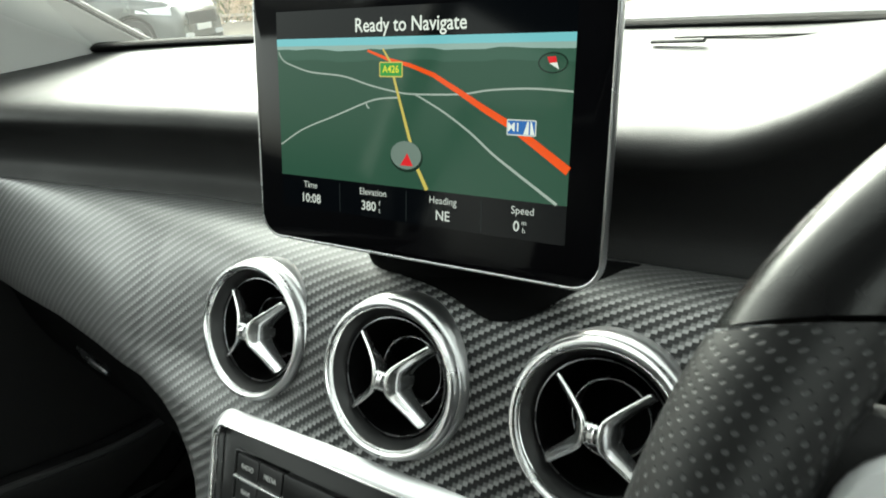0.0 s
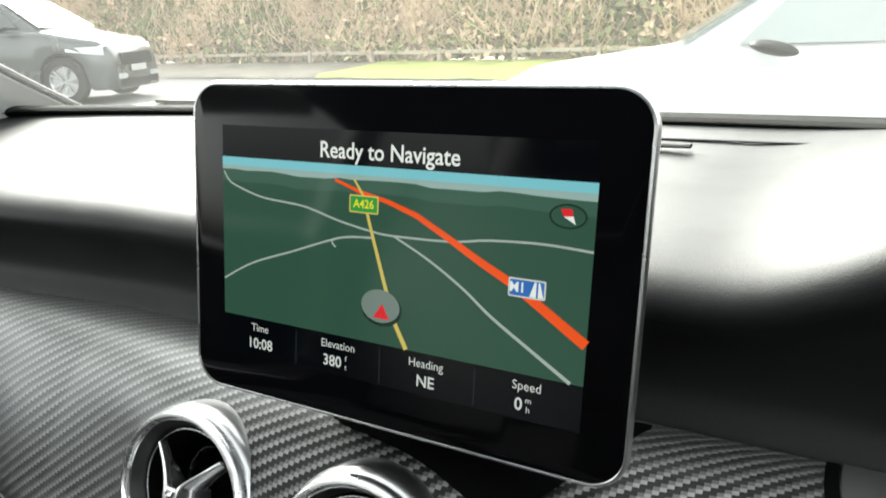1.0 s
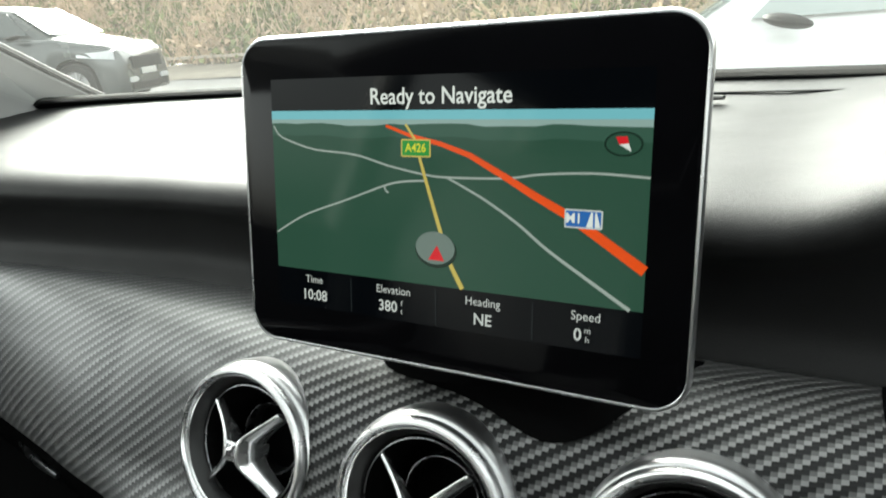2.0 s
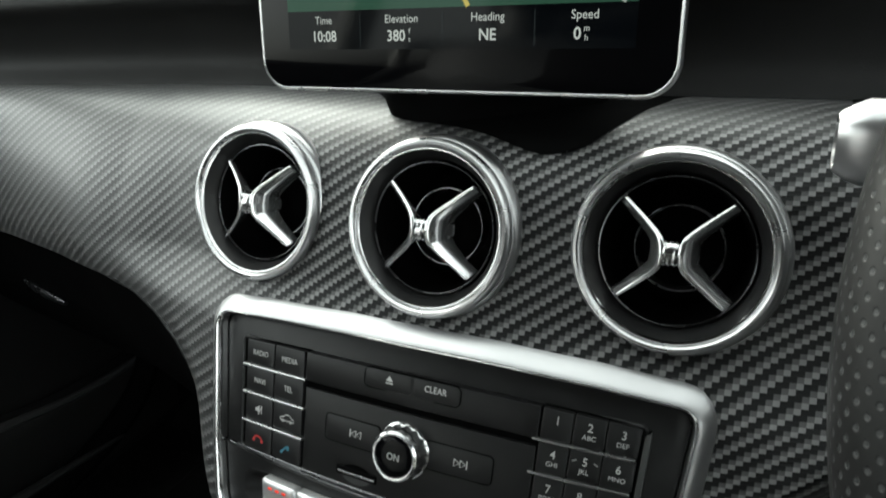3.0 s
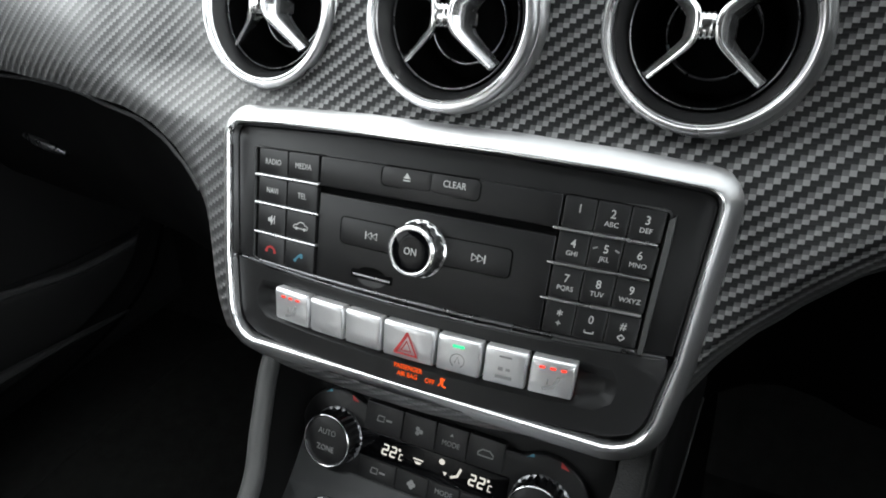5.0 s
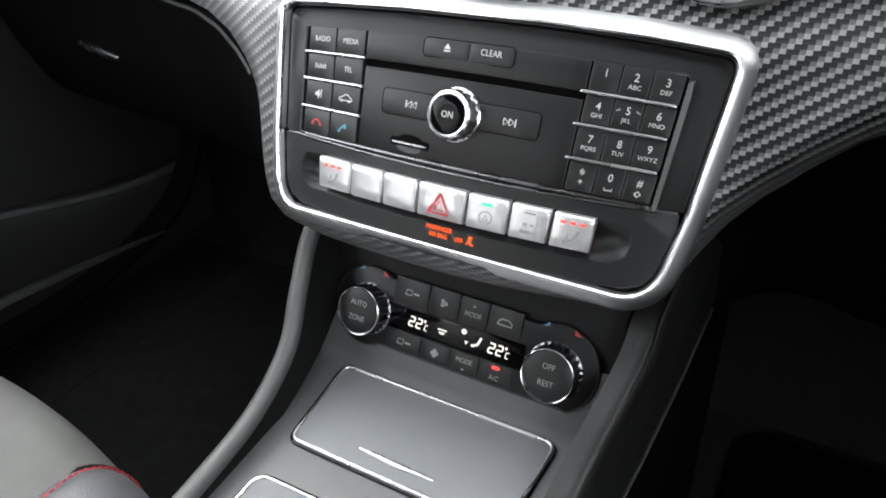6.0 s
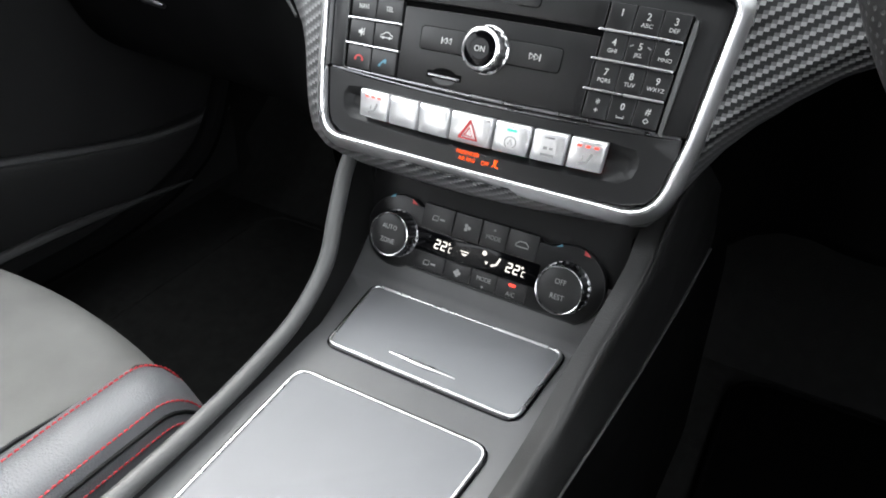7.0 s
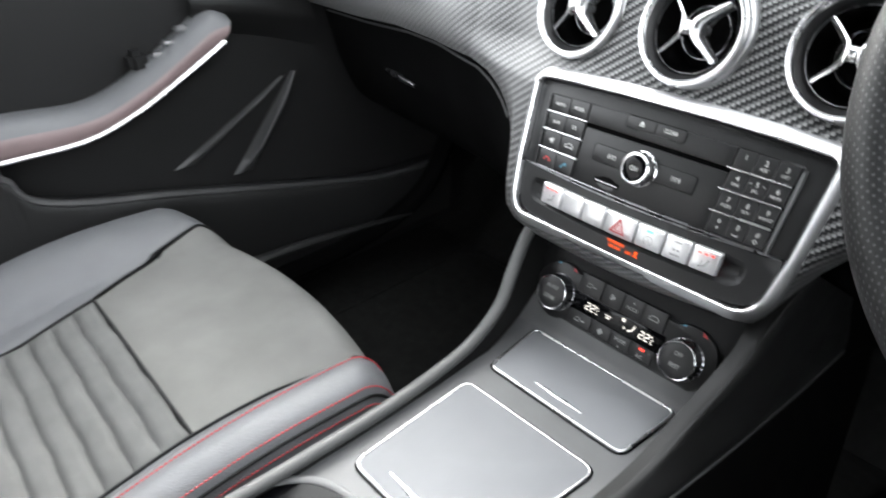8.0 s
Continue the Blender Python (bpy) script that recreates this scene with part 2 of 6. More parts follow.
def rrect(u0, v0, u1, v1, r, n=5):
    """A rounded rectangle, anticlockwise."""
    out = []
    for cx, cy, a in ((u1 - r, v0 + r, -90), (u1 - r, v1 - r, 0), (u0 + r, v1 - r, 90), (u0 + r, v0 + r, 180)):
        for k in range(n + 1):
            t = radians(a + 90 * k / n)
            out.append((cx + r * math.cos(t), cy + r * math.sin(t)))
    return out


def rounded(points, radii, n=6):
    """A polygon with its corners rounded."""
    out = []
    m = len(points)
    for i, (p, r) in enumerate(zip(points, radii)):
        p, a, b = Vector(p), Vector(points[i - 1]), Vector(points[(i + 1) % m])
        da, db = (a - p).normalized(), (b - p).normalized()
        half = math.acos(max(-1, min(1, da.dot(db)))) / 2
        d = min(r / math.tan(half), (a - p).length * 0.49, (b - p).length * 0.49)
        p0, p1 = p + da * d, p + db * d
        for k in range(n + 1):
            t = k / n
            q = p0 * (1 - t) ** 2 + p * 2 * t * (1 - t) + p1 * t * t
            out.append((q.x, q.y))
    return out


def inset(loop, d):
    """The loop moved inward by d (anticlockwise loops)."""
    out = []
    m = len(loop)
    for i in range(m):
        a, p, b = Vector(loop[i - 1]), Vector(loop[i]), Vector(loop[(i + 1) % m])
        e0, e1 = (p - a), (b - p)
        if e0.length < 1e-9 or e1.length < 1e-9:
            out.append(tuple(p))
            continue
        n0, n1 = Vector((-e0.y, e0.x)).normalized(), Vector((-e1.y, e1.x)).normalized()
        s = n0 + n1
        s = s / max(s.dot(n0), 0.3)
        q = p + s * d
        out.append((q.x, q.y))
    return out


def skin(bm, loops, closed=True, cap0=False, cap1=False):
    """Joins rings of points into a sheet."""
    rings = [[bm.verts.new(p) for p in l] for l in loops]
    n = len(rings[0])
    for a, b in zip(rings, rings[1:]):
        for i in range(n if closed else n - 1):
            j = (i + 1) % n
            bm.faces.new((a[i], a[j], b[j], b[i]))
    if cap0:
        bm.faces.new(rings[0][::-1])
    if cap1:
        bm.faces.new(rings[-1])
    return rings


def slab(outline, w0, w1, bevel=0.0004, cut=0.0, bm=None):
    """A plate with its outline in u and v, from w0 to w1, with a bevelled front edge."""
    bm = bm or bmesh.new()
    loops = [[(u, v, w0) for u, v in outline], [(u, v, w1 - bevel) for u, v in outline]]
    if bevel:
        loops.append([(u, v, w1 - 0.3 * bevel) for u, v in inset(outline, bevel * 0.3)])
        loops.append([(u, v, w1) for u, v in inset(outline, bevel)])
    skin(bm, loops, True, True, True)
    if cut:
        us = [u for u, v in outline]
        k = math.ceil(min(us) / cut)
        while k * cut < max(us):
            bmesh.ops.bisect_plane(bm, geom=bm.verts[:] + bm.edges[:] + bm.faces[:], plane_co=(k * cut, 0, 0), plane_no=(1, 0, 0))
            k += 1
    return bm


def moulding(outline, profile, closed=True, bm=None):
    """A strip swept round an outline; profile points are (inward, outward from the face)."""
    bm = bm or bmesh.new()
    loops = []
    for a, w in profile:
        loops.append([(u, v, w) for u, v in inset(outline, a)])
    skin(bm, loops, closed)
    return bm


def tube(points, radius, n=10, closed=False, flat=1.0, up=(0, 0, 1), bm=None, caps=True):
    """A round bar along a smooth line; radius is a number or a function of 0..1; flat squeezes it along up."""
    bm = bm or bmesh.new()
    pts = [Vector(p) for p in points]
    m = len(pts)
    loops = []
    for i, p in enumerate(pts):
        a = pts[i - 1] if (i or closed) else p
        b = pts[(i + 1) % m] if (i < m - 1 or closed) else p
        d = (b - a).normalized()
        side = d.cross(Vector(up))
        side = side.normalized() if side.length > 1e-5 else d.orthogonal().normalized()
        top = side.cross(d).normalized()
        r = radius(i / max(m - 1, 1)) if callable(radius) else radius
        loops.append([p + side * r * math.cos(6.28318 * k / n) + top * r * flat * math.sin(6.28318 * k / n) for k in range(n)])
    if closed:
        loops.append(loops[0])
        skin(bm, loops, True)
        bmesh.ops.remove_doubles(bm, verts=bm.verts, dist=1e-7)
    else:
        skin(bm, loops, True, caps, caps)
    return bm


def lathe(profile, n=48, bm=None, cap=False):
    """Turned round w; profile points are (radius, w)."""
    bm = bm or bmesh.new()
    loops = [[(r * math.cos(6.283185 * k / n), r * math.sin(6.283185 * k / n), w) for k in range(n)] for r, w in profile]
    skin(bm, loops, True, False, cap)
    return bm


def curve(points, n):
    """Points along a Catmull-Rom line."""
    p = [Vector(q) for q in points]
    out = []
    for k in range(n + 1):
        t = k / n * (len(p) - 1)
        i = min(int(t), len(p) - 2)
        f = t - i
        a, b, c, d = p[max(i - 1, 0)], p[i], p[i + 1], p[min(i + 2, len(p) - 1)]
        out.append(0.5 * (2 * b + (c - a) * f + (2 * a - 5 * b + 4 * c - d) * f * f + (3 * b - a - 3 * c + d) * f ** 3))
    return out


def table(xs, ys, x):
    return float(np.interp(x, xs, ys))


def box(bm, x0, y0, z0, x1, y1, z1, bevel=0.0):
    r = bmesh.ops.create_cube(bm, size=1)
    for v in r["verts"]:
        v.co = Vector(((x0 + x1) / 2 + v.co.x * (x1 - x0), (y0 + y1) / 2 + v.co.y * (y1 - y0), (z0 + z1) / 2 + v.co.z * (z1 - z0)))
    if bevel:
        es = list({e for v in r["verts"] for e in v.link_edges})
        bmesh.ops.bevel(bm, geom=es, offset=bevel, segments=2, affect="EDGES")
    return bm


def sheet(rows, closed=False, bm=None):
    bm = bm or bmesh.new()
    skin(bm, rows, closed)
    return bm


def letters(text, size, u=0.0, v=0.0, w=0.0, narrow=1.0, bold=0.0, bm=None, thick=0.00006):
    """Flat lettering of the built-in font, centred on (u, v)."""
    cu = bpy.data.curves.new("lettering", "FONT")
    cu.body, cu.size, cu.align_x, cu.align_y, cu.resolution_u, cu.offset, cu.extrude = text, size, "CENTER", "CENTER", 3, bold * size, thick
    ob = bpy.data.objects.new("lettering", cu)
    scene.collection.objects.link(ob)
    bpy.context.view_layer.update()
    me = bpy.data.meshes.new_from_object(ob.evaluated_get(bpy.context.evaluated_depsgraph_get()))
    out = bm or bmesh.new()
    first = len(out.verts)
    out.from_mesh(me)
    out.verts.ensure_lookup_table()
    for q in out.verts[first:]:
        q.co = Vector((q.co.x * narrow + u, q.co.y + v, q.co.z + w))
    bpy.data.objects.remove(ob)
    bpy.data.curves.remove(cu)
    bpy.data.meshes.remove(me)
    return out


def ribbon(points, width0, width1, w, bm=None, thick=0.0001):
    """A flat painted line that may widen."""
    bm = bm or bmesh.new()
    pts = [Vector((a, b)) for a, b in points]
    left, right = [], []
    for i, p in enumerate(pts):
        d = (pts[min(i + 1, len(pts) - 1)] - pts[max(i - 1, 0)]).normalized()
        nrm = Vector((-d.y, d.x))
        k = (width0 + (width1 - width0) * i / (len(pts) - 1)) / 2
        left.append((p.x + nrm.x * k, p.y + nrm.y * k, w))
        right.append((p.x - nrm.x * k, p.y - nrm.y * k, w))
    skin(bm, [left, right], False)
    return bm


def disc(cu, cv, ru, rv, w, n=32, bm=None):
    bm = bm or bmesh.new()
    bm.faces.new([bm.verts.new((cu + ru * math.cos(6.283185 * k / n), cv + rv * math.sin(6.283185 * k / n), w)) for k in range(n)])
    return bm


def flat_poly(points, w, bm=None):
    bm = bm or bmesh.new()
    bm.faces.new([bm.verts.new((u, v, w)) for u, v in points])
    return bm


# ---- the curved face of the dashboard ----
def sag(x):
    a = abs(x)
    return a * a / 1.6 if a < 0.25 else 0.0390625 + 0.20 * (a - 0.25)


def lean(x):
    t = min(max((abs(x) - 0.15) / 0.35, 0), 1)
    return 0.414 * (1 - 0.5 * t * t * (3 - 2 * t))


def seam_y(x):
    return 0.062 - 0.10 * max(0, abs(x) - 0.25)


def face_y(x, z):
    a = abs(x)
    t = min(max((z - 0.762) / 0.030, 0), 1)
    flat_ = -0.0826 + sag(x) + lean(x) * (z - 0.747) + 0.0113 * t * t * (3 - 2 * t) * max(0, 1 - max(0, a - 0.2) / 0.25)
    w = min(max((a - 0.165) / 0.14, 0), 1)
    if w == 0:
        return flat_
    w = w * w * (3 - 2 * w)
    # towards the doors the strip rounds over like a wing
    y0, q = -0.0865 + sag(x), min(max((z - 0.745) / 0.129, 0), 0.985)
    wing = y0 + (seam_y(x) - y0) * (1 - math.sqrt(1 - q * q)) * 1.12
    return flat_ * (1 - w) + wing * w


def on_face(u, v, w):
    """The centre panel's own space: u across, v up the slope, w outward; metres."""
    z = 0.747 + v * 0.924
    n = Vector((u / 0.8, -1, 0.414)).normalized()
    return Vector((u, face_y(u, z), z)) + n * w


def on_unit(u, v, w):
    """The radio unit's space: as on_face, but its rows arch a little and taper downwards."""
    return on_face(u * (1 + 0.5 * (v - 0.012)), v - 10 * u * u * 0.344 * (v + 0.096), w - 0.0006)


LOW_X = (0, 0.095, 0.106, 0.114, 0.121, 0.128, 0.134, 0.143, 0.155, 0.170, 0.190, 0.215, 0.25, 0.33, 0.42, 0.55, 0.75)
LOW_LEFT = (0, 0.088, 0.104, 0.119, 0.132, 0.1405, 0.1448, 0.1495, 0.157, 0.170, 0.190, 0.215, 0.25, 0.33, 0.42, 0.55, 0.75)
LOW_Z = (0.640, 0.641, 0.643, 0.648, 0.658, 0.674, 0.688, 0.703, 0.718, 0.732, 0.745, 0.754, 0.759, 0.762, 0.760, 0.748, 0.735)


VENTS = (-0.1138, 0.0004, 0.1146)
FRAME_IN = rounded([(-0.1305, 0.024), (-0.128, -0.005), (-0.1235, -0.052), (-0.116, -0.0955), (0.1185, -0.0955), (0.1265, -0.052), (0.1312, -0.005), (0.1338, 0.0232),
                    (0.09, 0.0275), (0.04, 0.0300), (0.0, 0.0303), (-0.04, 0.0300), (-0.09, 0.0275)],
                   [0.009, 0.05, 0.05, 0.020, 0.020, 0.05, 0.05, 0.009, 0.2, 0.2, 0.2, 0.2, 0.2])


def inside(p, loop):
    hit = False
    for (x0, y0), (x1, y1) in zip(loop, loop[1:] + loop[:1]):
        if (y0 > p[1]) != (y1 > p[1]) and p[0] < (x1 - x0) * (p[1] - y0) / (y1 - y0) + x0:
            hit = not hit
    return hit


RISE = 0.838


def trim_end(z):
    """Where the carbon strip stops beside the instruments; it slants outward going down."""
    return 0.1875 + 0.36 * (0.857 - z)


def fascia():
    """The carbon-look strip over the whole width, with holes for the vents and the radio."""
    bm = bmesh.new()
    uvs = bm.loops.layers.uv.new("sheet")
    xs, x = [], -0.735
    while x < 0.7351:
        xs.append(x)
        x += 0.003 if -0.26 < x < 0.26 else 0.008
    low_n, top_n = 60, 24
    cols = []
    run = 0.0
    for k, x in enumerate(xs):
        if k:
            run += math.hypot(x - xs[k - 1], sag(x) - sag(xs[k - 1]))
        zb = table(LOW_X if x > 0 else LOW_LEFT, LOW_Z, abs(x)) - table((-0.155, -0.138, -0.10, 0.10, 0.135, 0.165, 0.20, 0.25), (0, 0.005, 0.002, 0.001, 0.014, 0.015, 0.010, 0.007), x)
        deep = table((-0.2, -0.135, -0.10, 0.04, 0.10, 0.14, 0.19, 0.26), (0.003, 0.005, 0.013, 0.018, 0.022, 0.022, 0.014, 0.005), x)
        y1, ys = face_y(x, RISE), seam_y(x)
        ln = math.hypot(1, lean(x))
        col = []
        # the lower edge turns under
        for d, dz in ((0.030, 0.010), (0.012, 0.001), (0.004, 0.0)):
            yb = face_y(x, zb) + deep
            col.append((Vector((x, yb + d, zb + dz)), (zb - RISE) * ln - d - deep * 0.5))
        for i in range(low_n + 1):
            z = zb + (RISE - zb) * i / low_n
            q = max(0, 1 - (z - zb) / (0.020 + 0.4 * deep))
            col.append((Vector((x, face_y(x, z) + deep * q * q, z)), (z - RISE) * ln - deep * 0.5 * q * q))
        p0 = Vector((0, y1, RISE))
        tang = Vector((0, (face_y(x, RISE) - face_y(x, RISE - 0.004)) / 0.004, 1)).normalized()
        p1, p2, p3 = p0 + tang * min(0.024, 0.4 * (ys - y1)), Vector((0, ys - min(0.052, 0.55 * (ys - y1)), 0.886 - 0.008 * min(max((abs(x) - 0.16) / 0.1, 0), 1))), Vector((0, ys, 0.871))
        last, arc = p0, 0.0
        for i in range(1, top_n + 1):
            t = i / top_n
            q = p0 * (1 - t) ** 3 + p1 * 3 * t * (1 - t) ** 2 + p2 * 3 * t * t * (1 - t) + p3 * t ** 3
            arc += (q - last).length
            last = q
            col.append((Vector((x, q.y, q.z)), arc))
        cols.append([(bm.verts.new(p), run - 0.7, v) for p, v in col])
    for a, b in zip(cols, cols[1:]):
        for i in range(len(a) - 1):
            c = (a[i][0].co + b[i + 1][0].co) / 2
            if c.x > trim_end(c.z):
                continue
            if any((c - VENT_AT[n]).length < 0.0415 for n in range(3)):
                continue
            if abs(c.x) < 0.14 and i > 3 and c.z < 0.80 and inside((c.x, (c.z - 0.747) / 0.924), FRAME_BIG):
                continue
            q = (a[i], b[i], b[i + 1], a[i + 1])
            f = bm.faces.new([e[0] for e in q])
            for l, e in zip(f.loops, q):
                l[uvs].uv = (e[1] + 0.7, e[2] + 0.5)
    bmesh.ops.delete(bm, geom=[v for v in bm.verts if not v.link_faces], context="VERTS")
    return bm


def roll(x, t):
    """A point of the trim's upper roll: t runs from the face to the seam."""
    y1, ys = face_y(x, RISE), seam_y(x)
    tang = Vector((0, (y1 - face_y(x, RISE - 0.004)) / 0.004, 1)).normalized()
    p0 = Vector((x, y1, RISE))
    p1 = p0 + tang * min(0.024, 0.4 * (ys - y1))
    p2, p3 = Vector((x, ys - min(0.052, 0.55 * (ys - y1)), 0.886)), Vector((x, ys, 0.871))
    return p0 * (1 - t) ** 3 + p1 * 3 * t * (1 - t) ** 2 + p2 * 3 * t * t * (1 - t) + p3 * t ** 3


def vent_pose(x):
    z = 0.8268 - 0.0008 * abs(x) / 0.1145
    c = Vector((x, face_y(x, z), z))
    n = Vector((x * 0.15, -1, 0.36)).normalized()
    right = Vector((0, 0, 1)).cross(n).normalized()
    up = n.cross(right)
    return Matrix.Translation(c) @ Matrix((right, up, n)).transposed().to_4x4() @ Matrix.Scale(0.990, 4)


VENT_AT = [vent_pose(x).translation for x in VENTS]
FRAME_BIG = inset(FRAME_IN, -0.003)

dash = thing("dashboard", "black dashboard with carbon-look trim strip and padded soft top", "dashboard", (0, 0.2, 0.6), kind="structure")
part("carbon_trim", fascia(), TWILL, dash, "carbon fibre weave trim strip", 60)


def end_point(k, d, w):
    """A point near the trim's end: k runs up the face and over the roll, d is how far past the end, w how far behind the face."""
    if k <= 24:
        z = 0.70 + (RISE - 0.70) * k / 24
        x = trim_end(z) + d
        return (x, face_y(x, z) + w, z)
    t = (k - 24) / 16
    x = trim_end(roll(0.19, t).z) + d
    p = roll(x, t)
    return (x, p.y + w * (1 - t), p.z - w * t)


STEPS = ((0.0010, 0.012), (0.0012, 0.0008), (0.0022, -0.0010), (0.008, -0.0012), (0.014, -0.0010), (0.0190, -0.0012), (0.0205, 0.0008), (0.0207, 0.016))
part("end_panel", sheet([[end_point(k, d, w) for d, w in STEPS] for k in range(41)]), GREYP, dash, "smooth grey end panel beside the instruments")
part("end_gap", sheet([[end_point(k, d, w) for d, w in ((-0.0042, 0.004), (-0.0040, -0.0006), (0.0012, -0.0006), (0.0014, 0.006))] for k in range(41)]), DARK, dash, "dark gap beside the trim")
rows2 = []
for k in range(41):
    z = 0.70 + 0.166 * k / 40
    rows2.append([(trim_end(z) + 0.021 + (0.714 - trim_end(z)) * f, face_y(min(trim_end(z) + 0.021 + (0.714 - trim_end(z)) * f, 0.5), min(z, RISE)) + 0.016 + 0.9 * max(z - RISE, 0), z) for f in (0, 0.1, 0.3, 0.6, 1)])
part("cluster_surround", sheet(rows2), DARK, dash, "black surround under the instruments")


def pad():
    """The padded top: a dark front band, a rounded brow, then the shelf to the windscreen, with the cowl over the instruments."""
    rows = []
    for k in range(121):
        x = -0.735 + 1.47 * k / 120
        ys = seam_y(x)
        h = 0.0
        if x > 0.12:
            t = min((x - 0.12) / 0.20, 1)
            h = 0.092 * t * t * (3 - 2 * t)
        back = 0.36 - 0.55 * max(0, abs(x) - 0.45) ** 1.5
        ys2 = seam_y(x) - 0.004
        prof = [(ys + 0.012, 0.860), (ys + 0.0, 0.8695), (ys + 0.001, 0.874), (ys + 0.010, 0.885), (ys + 0.010, 0.900 + h * 0.25), (ys + 0.003, 0.917 + h * 0.6),
                (ys2 - 0.002, 0.928 + h * 0.85), (ys2 - 0.002, 0.936 + h * 0.95), (ys2 + 0.006, 0.943 + h), (ys2 + 0.022, 0.9475 + h), (ys2 + 0.06, 0.951 + h * 0.95),
                (0.20, 0.957 + h * 0.75), (0.28, 0.964 + h * 0.35), (back - 0.01, 0.969 + h * 0.05), (back, 0.967), (back + 0.004, 0.93)]
        rows.append(curve([(x, a, b) for a, b in prof], 46))
    return sheet(rows)


part("upper_pad", pad(), SOFT, dash, "black soft-touch upper pad")
for bars, x0, x1, y in ((1, 0.055, 0.175, 0.300), (2, 0.045, 0.085, 0.272)):
    part("defroster_slot", tube(curve([(x0, y, 0.9662), (x1, y - 0.004, 0.9672)], 6), 0.0025 * bars, 8, flat=0.35), HARD, dash)


def under_dash(x0, x1, y_off, name, label):
    """Plain panels below the trim, leaning away towards the footwell; the shade there is in their colour."""
    rows = []
    for k in range(31):
        x = x0 + (x1 - x0) * k / 30
        zb = table(LOW_X, LOW_Z, abs(x))
        y = face_y(x, zb) + 0.15 * max(0, 1 - (x - 0.10) / 0.14)
        prof = [(y + 0.034, zb + 0.012), (y + 0.032, zb - 0.004), (y + 0.026 + y_off, zb - 0.012), (y + 0.028 + y_off, zb - 0.05), (y + 0.06, zb - 0.13), (y + 0.12, zb - 0.20), (0.42, 0.50)]
        rows.append(curve([(x, a, b) for a, b in prof], 24))
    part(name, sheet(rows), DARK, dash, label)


under_dash(0.10, 0.735, 0.01, "knee_panel", "black plastic knee panel, darkened as in shade")

# ---- the glovebox ----
glove = thing("glovebox", "black plastic glovebox with a recessed pull handle", "glovebox", (-0.44, 0.05, 0.62))
rows = []
for k in range(41):
    x = -0.715 + 0.57 * k / 40
    zb = table(LOW_X, LOW_Z, abs(x)) - 0.004
    y = face_y(x, zb) + 0.012 * min(max((abs(x) - 0.2) / 0.15, 0), 1)
    drop = max(0, (x + 0.26) / 0.115) ** 2 * 0.05
    prof = [(y + 0.04, zb - 0.002), (y + 0.014, zb - 0.004), (y + 0.010, zb - 0.010 - drop * 0.2), (y + 0.018, zb - 0.045 - drop), (y + 0.032, zb - 0.10 - drop), (y + 0.07, zb - 0.17 - drop), (y + 0.16, zb - 0.21 - drop), (0.45, zb - 0.22 - drop)]
    rows.append(curve([(x, a, b) for a, b in prof], 30))
# The shade under the dash is put into the door's near-black colour.
part("glovebox_door", sheet(rows), DARK, glove, "grained black door, darkened as in shade")
# A lighter tube along the glovebox's top edge stands in for its highlight.
line = []
for x in np.linspace(-0.70, -0.175, 60):
    zb = table(LOW_X, LOW_Z, abs(x)) - 0.004
    line.append((x, face_y(x, zb) + 0.012 * min(max((abs(x) - 0.2) / 0.15, 0), 1) + 0.0095, zb - 0.0085 - 0.2 * max(0, (x + 0.26) / 0.115) ** 2 * 0.05))
part("edge_highlight", tube(line, 0.0016, 8), RIDGEM, glove, "thin lighter upper edge in place of a highlight")
part("handle", tube(curve([(-0.522, 0.044, 0.6715), (-0.48, 0.033, 0.6715), (-0.437, 0.026, 0.6695)], 10), lambda t: 0.0045 * (0.55 + 0.45 * math.sin(math.pi * t)), 10), GUN, glove, "slim satin pull handle")

# ---- the three round vents ----
vent = thing("air_vent", "round air vent with satin chrome ring and cross vane", "air vent", group="round dashboard vents")
part("flange", lathe([(0.0470, -0.016), (0.0474, -0.0040), (0.0473, -0.0010), (0.0467, 0.0012), (0.0458, 0.0030), (0.0450, 0.0040), (0.0444, 0.0043), (0.0440, 0.0036)], 72), SATIN, vent, "sloping satin chrome flange")
part("ring", lathe([(0.0444, 0.0036), (0.0450, 0.0056), (0.0450, 0.0076), (0.0443, 0.0096), (0.0431, 0.0107), (0.0418, 0.0108), (0.0408, 0.0100), (0.0402, 0.0088), (0.0400, 0.0078)], 72), CHROME, vent, "rounded satin chrome ring")
part("lip", lathe([(0.0402, 0.0080), (0.0399, 0.0086), (0.0393, 0.0085), (0.0388, 0.0074)], 64), BRIGHT, vent, "thin bright lip")
part("collar", lathe([(0.0390, 0.0078), (0.0380, 0.0062), (0.0364, 0.0036), (0.0352, 0.0012), (0.0346, -0.0012), (0.0344, -0.014)], 64), COLLAR, vent, "dark grey inner collar")
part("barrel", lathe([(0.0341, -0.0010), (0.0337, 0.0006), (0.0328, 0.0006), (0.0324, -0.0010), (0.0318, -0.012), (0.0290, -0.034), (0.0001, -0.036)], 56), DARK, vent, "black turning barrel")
part("barrel_ring", lathe([(0.0338, 0.0003), (0.0336, 0.0011), (0.0331, 0.0012), (0.0328, 0.0004)], 64), GUN, vent, "thin grey ring")
part("inner_ring", lathe([(0.0208, -0.018), (0.0204, -0.0168), (0.0199, -0.0168), (0.0195, -0.018), (0.0195, -0.028)], 40), GUN, vent, "thin inner ring")


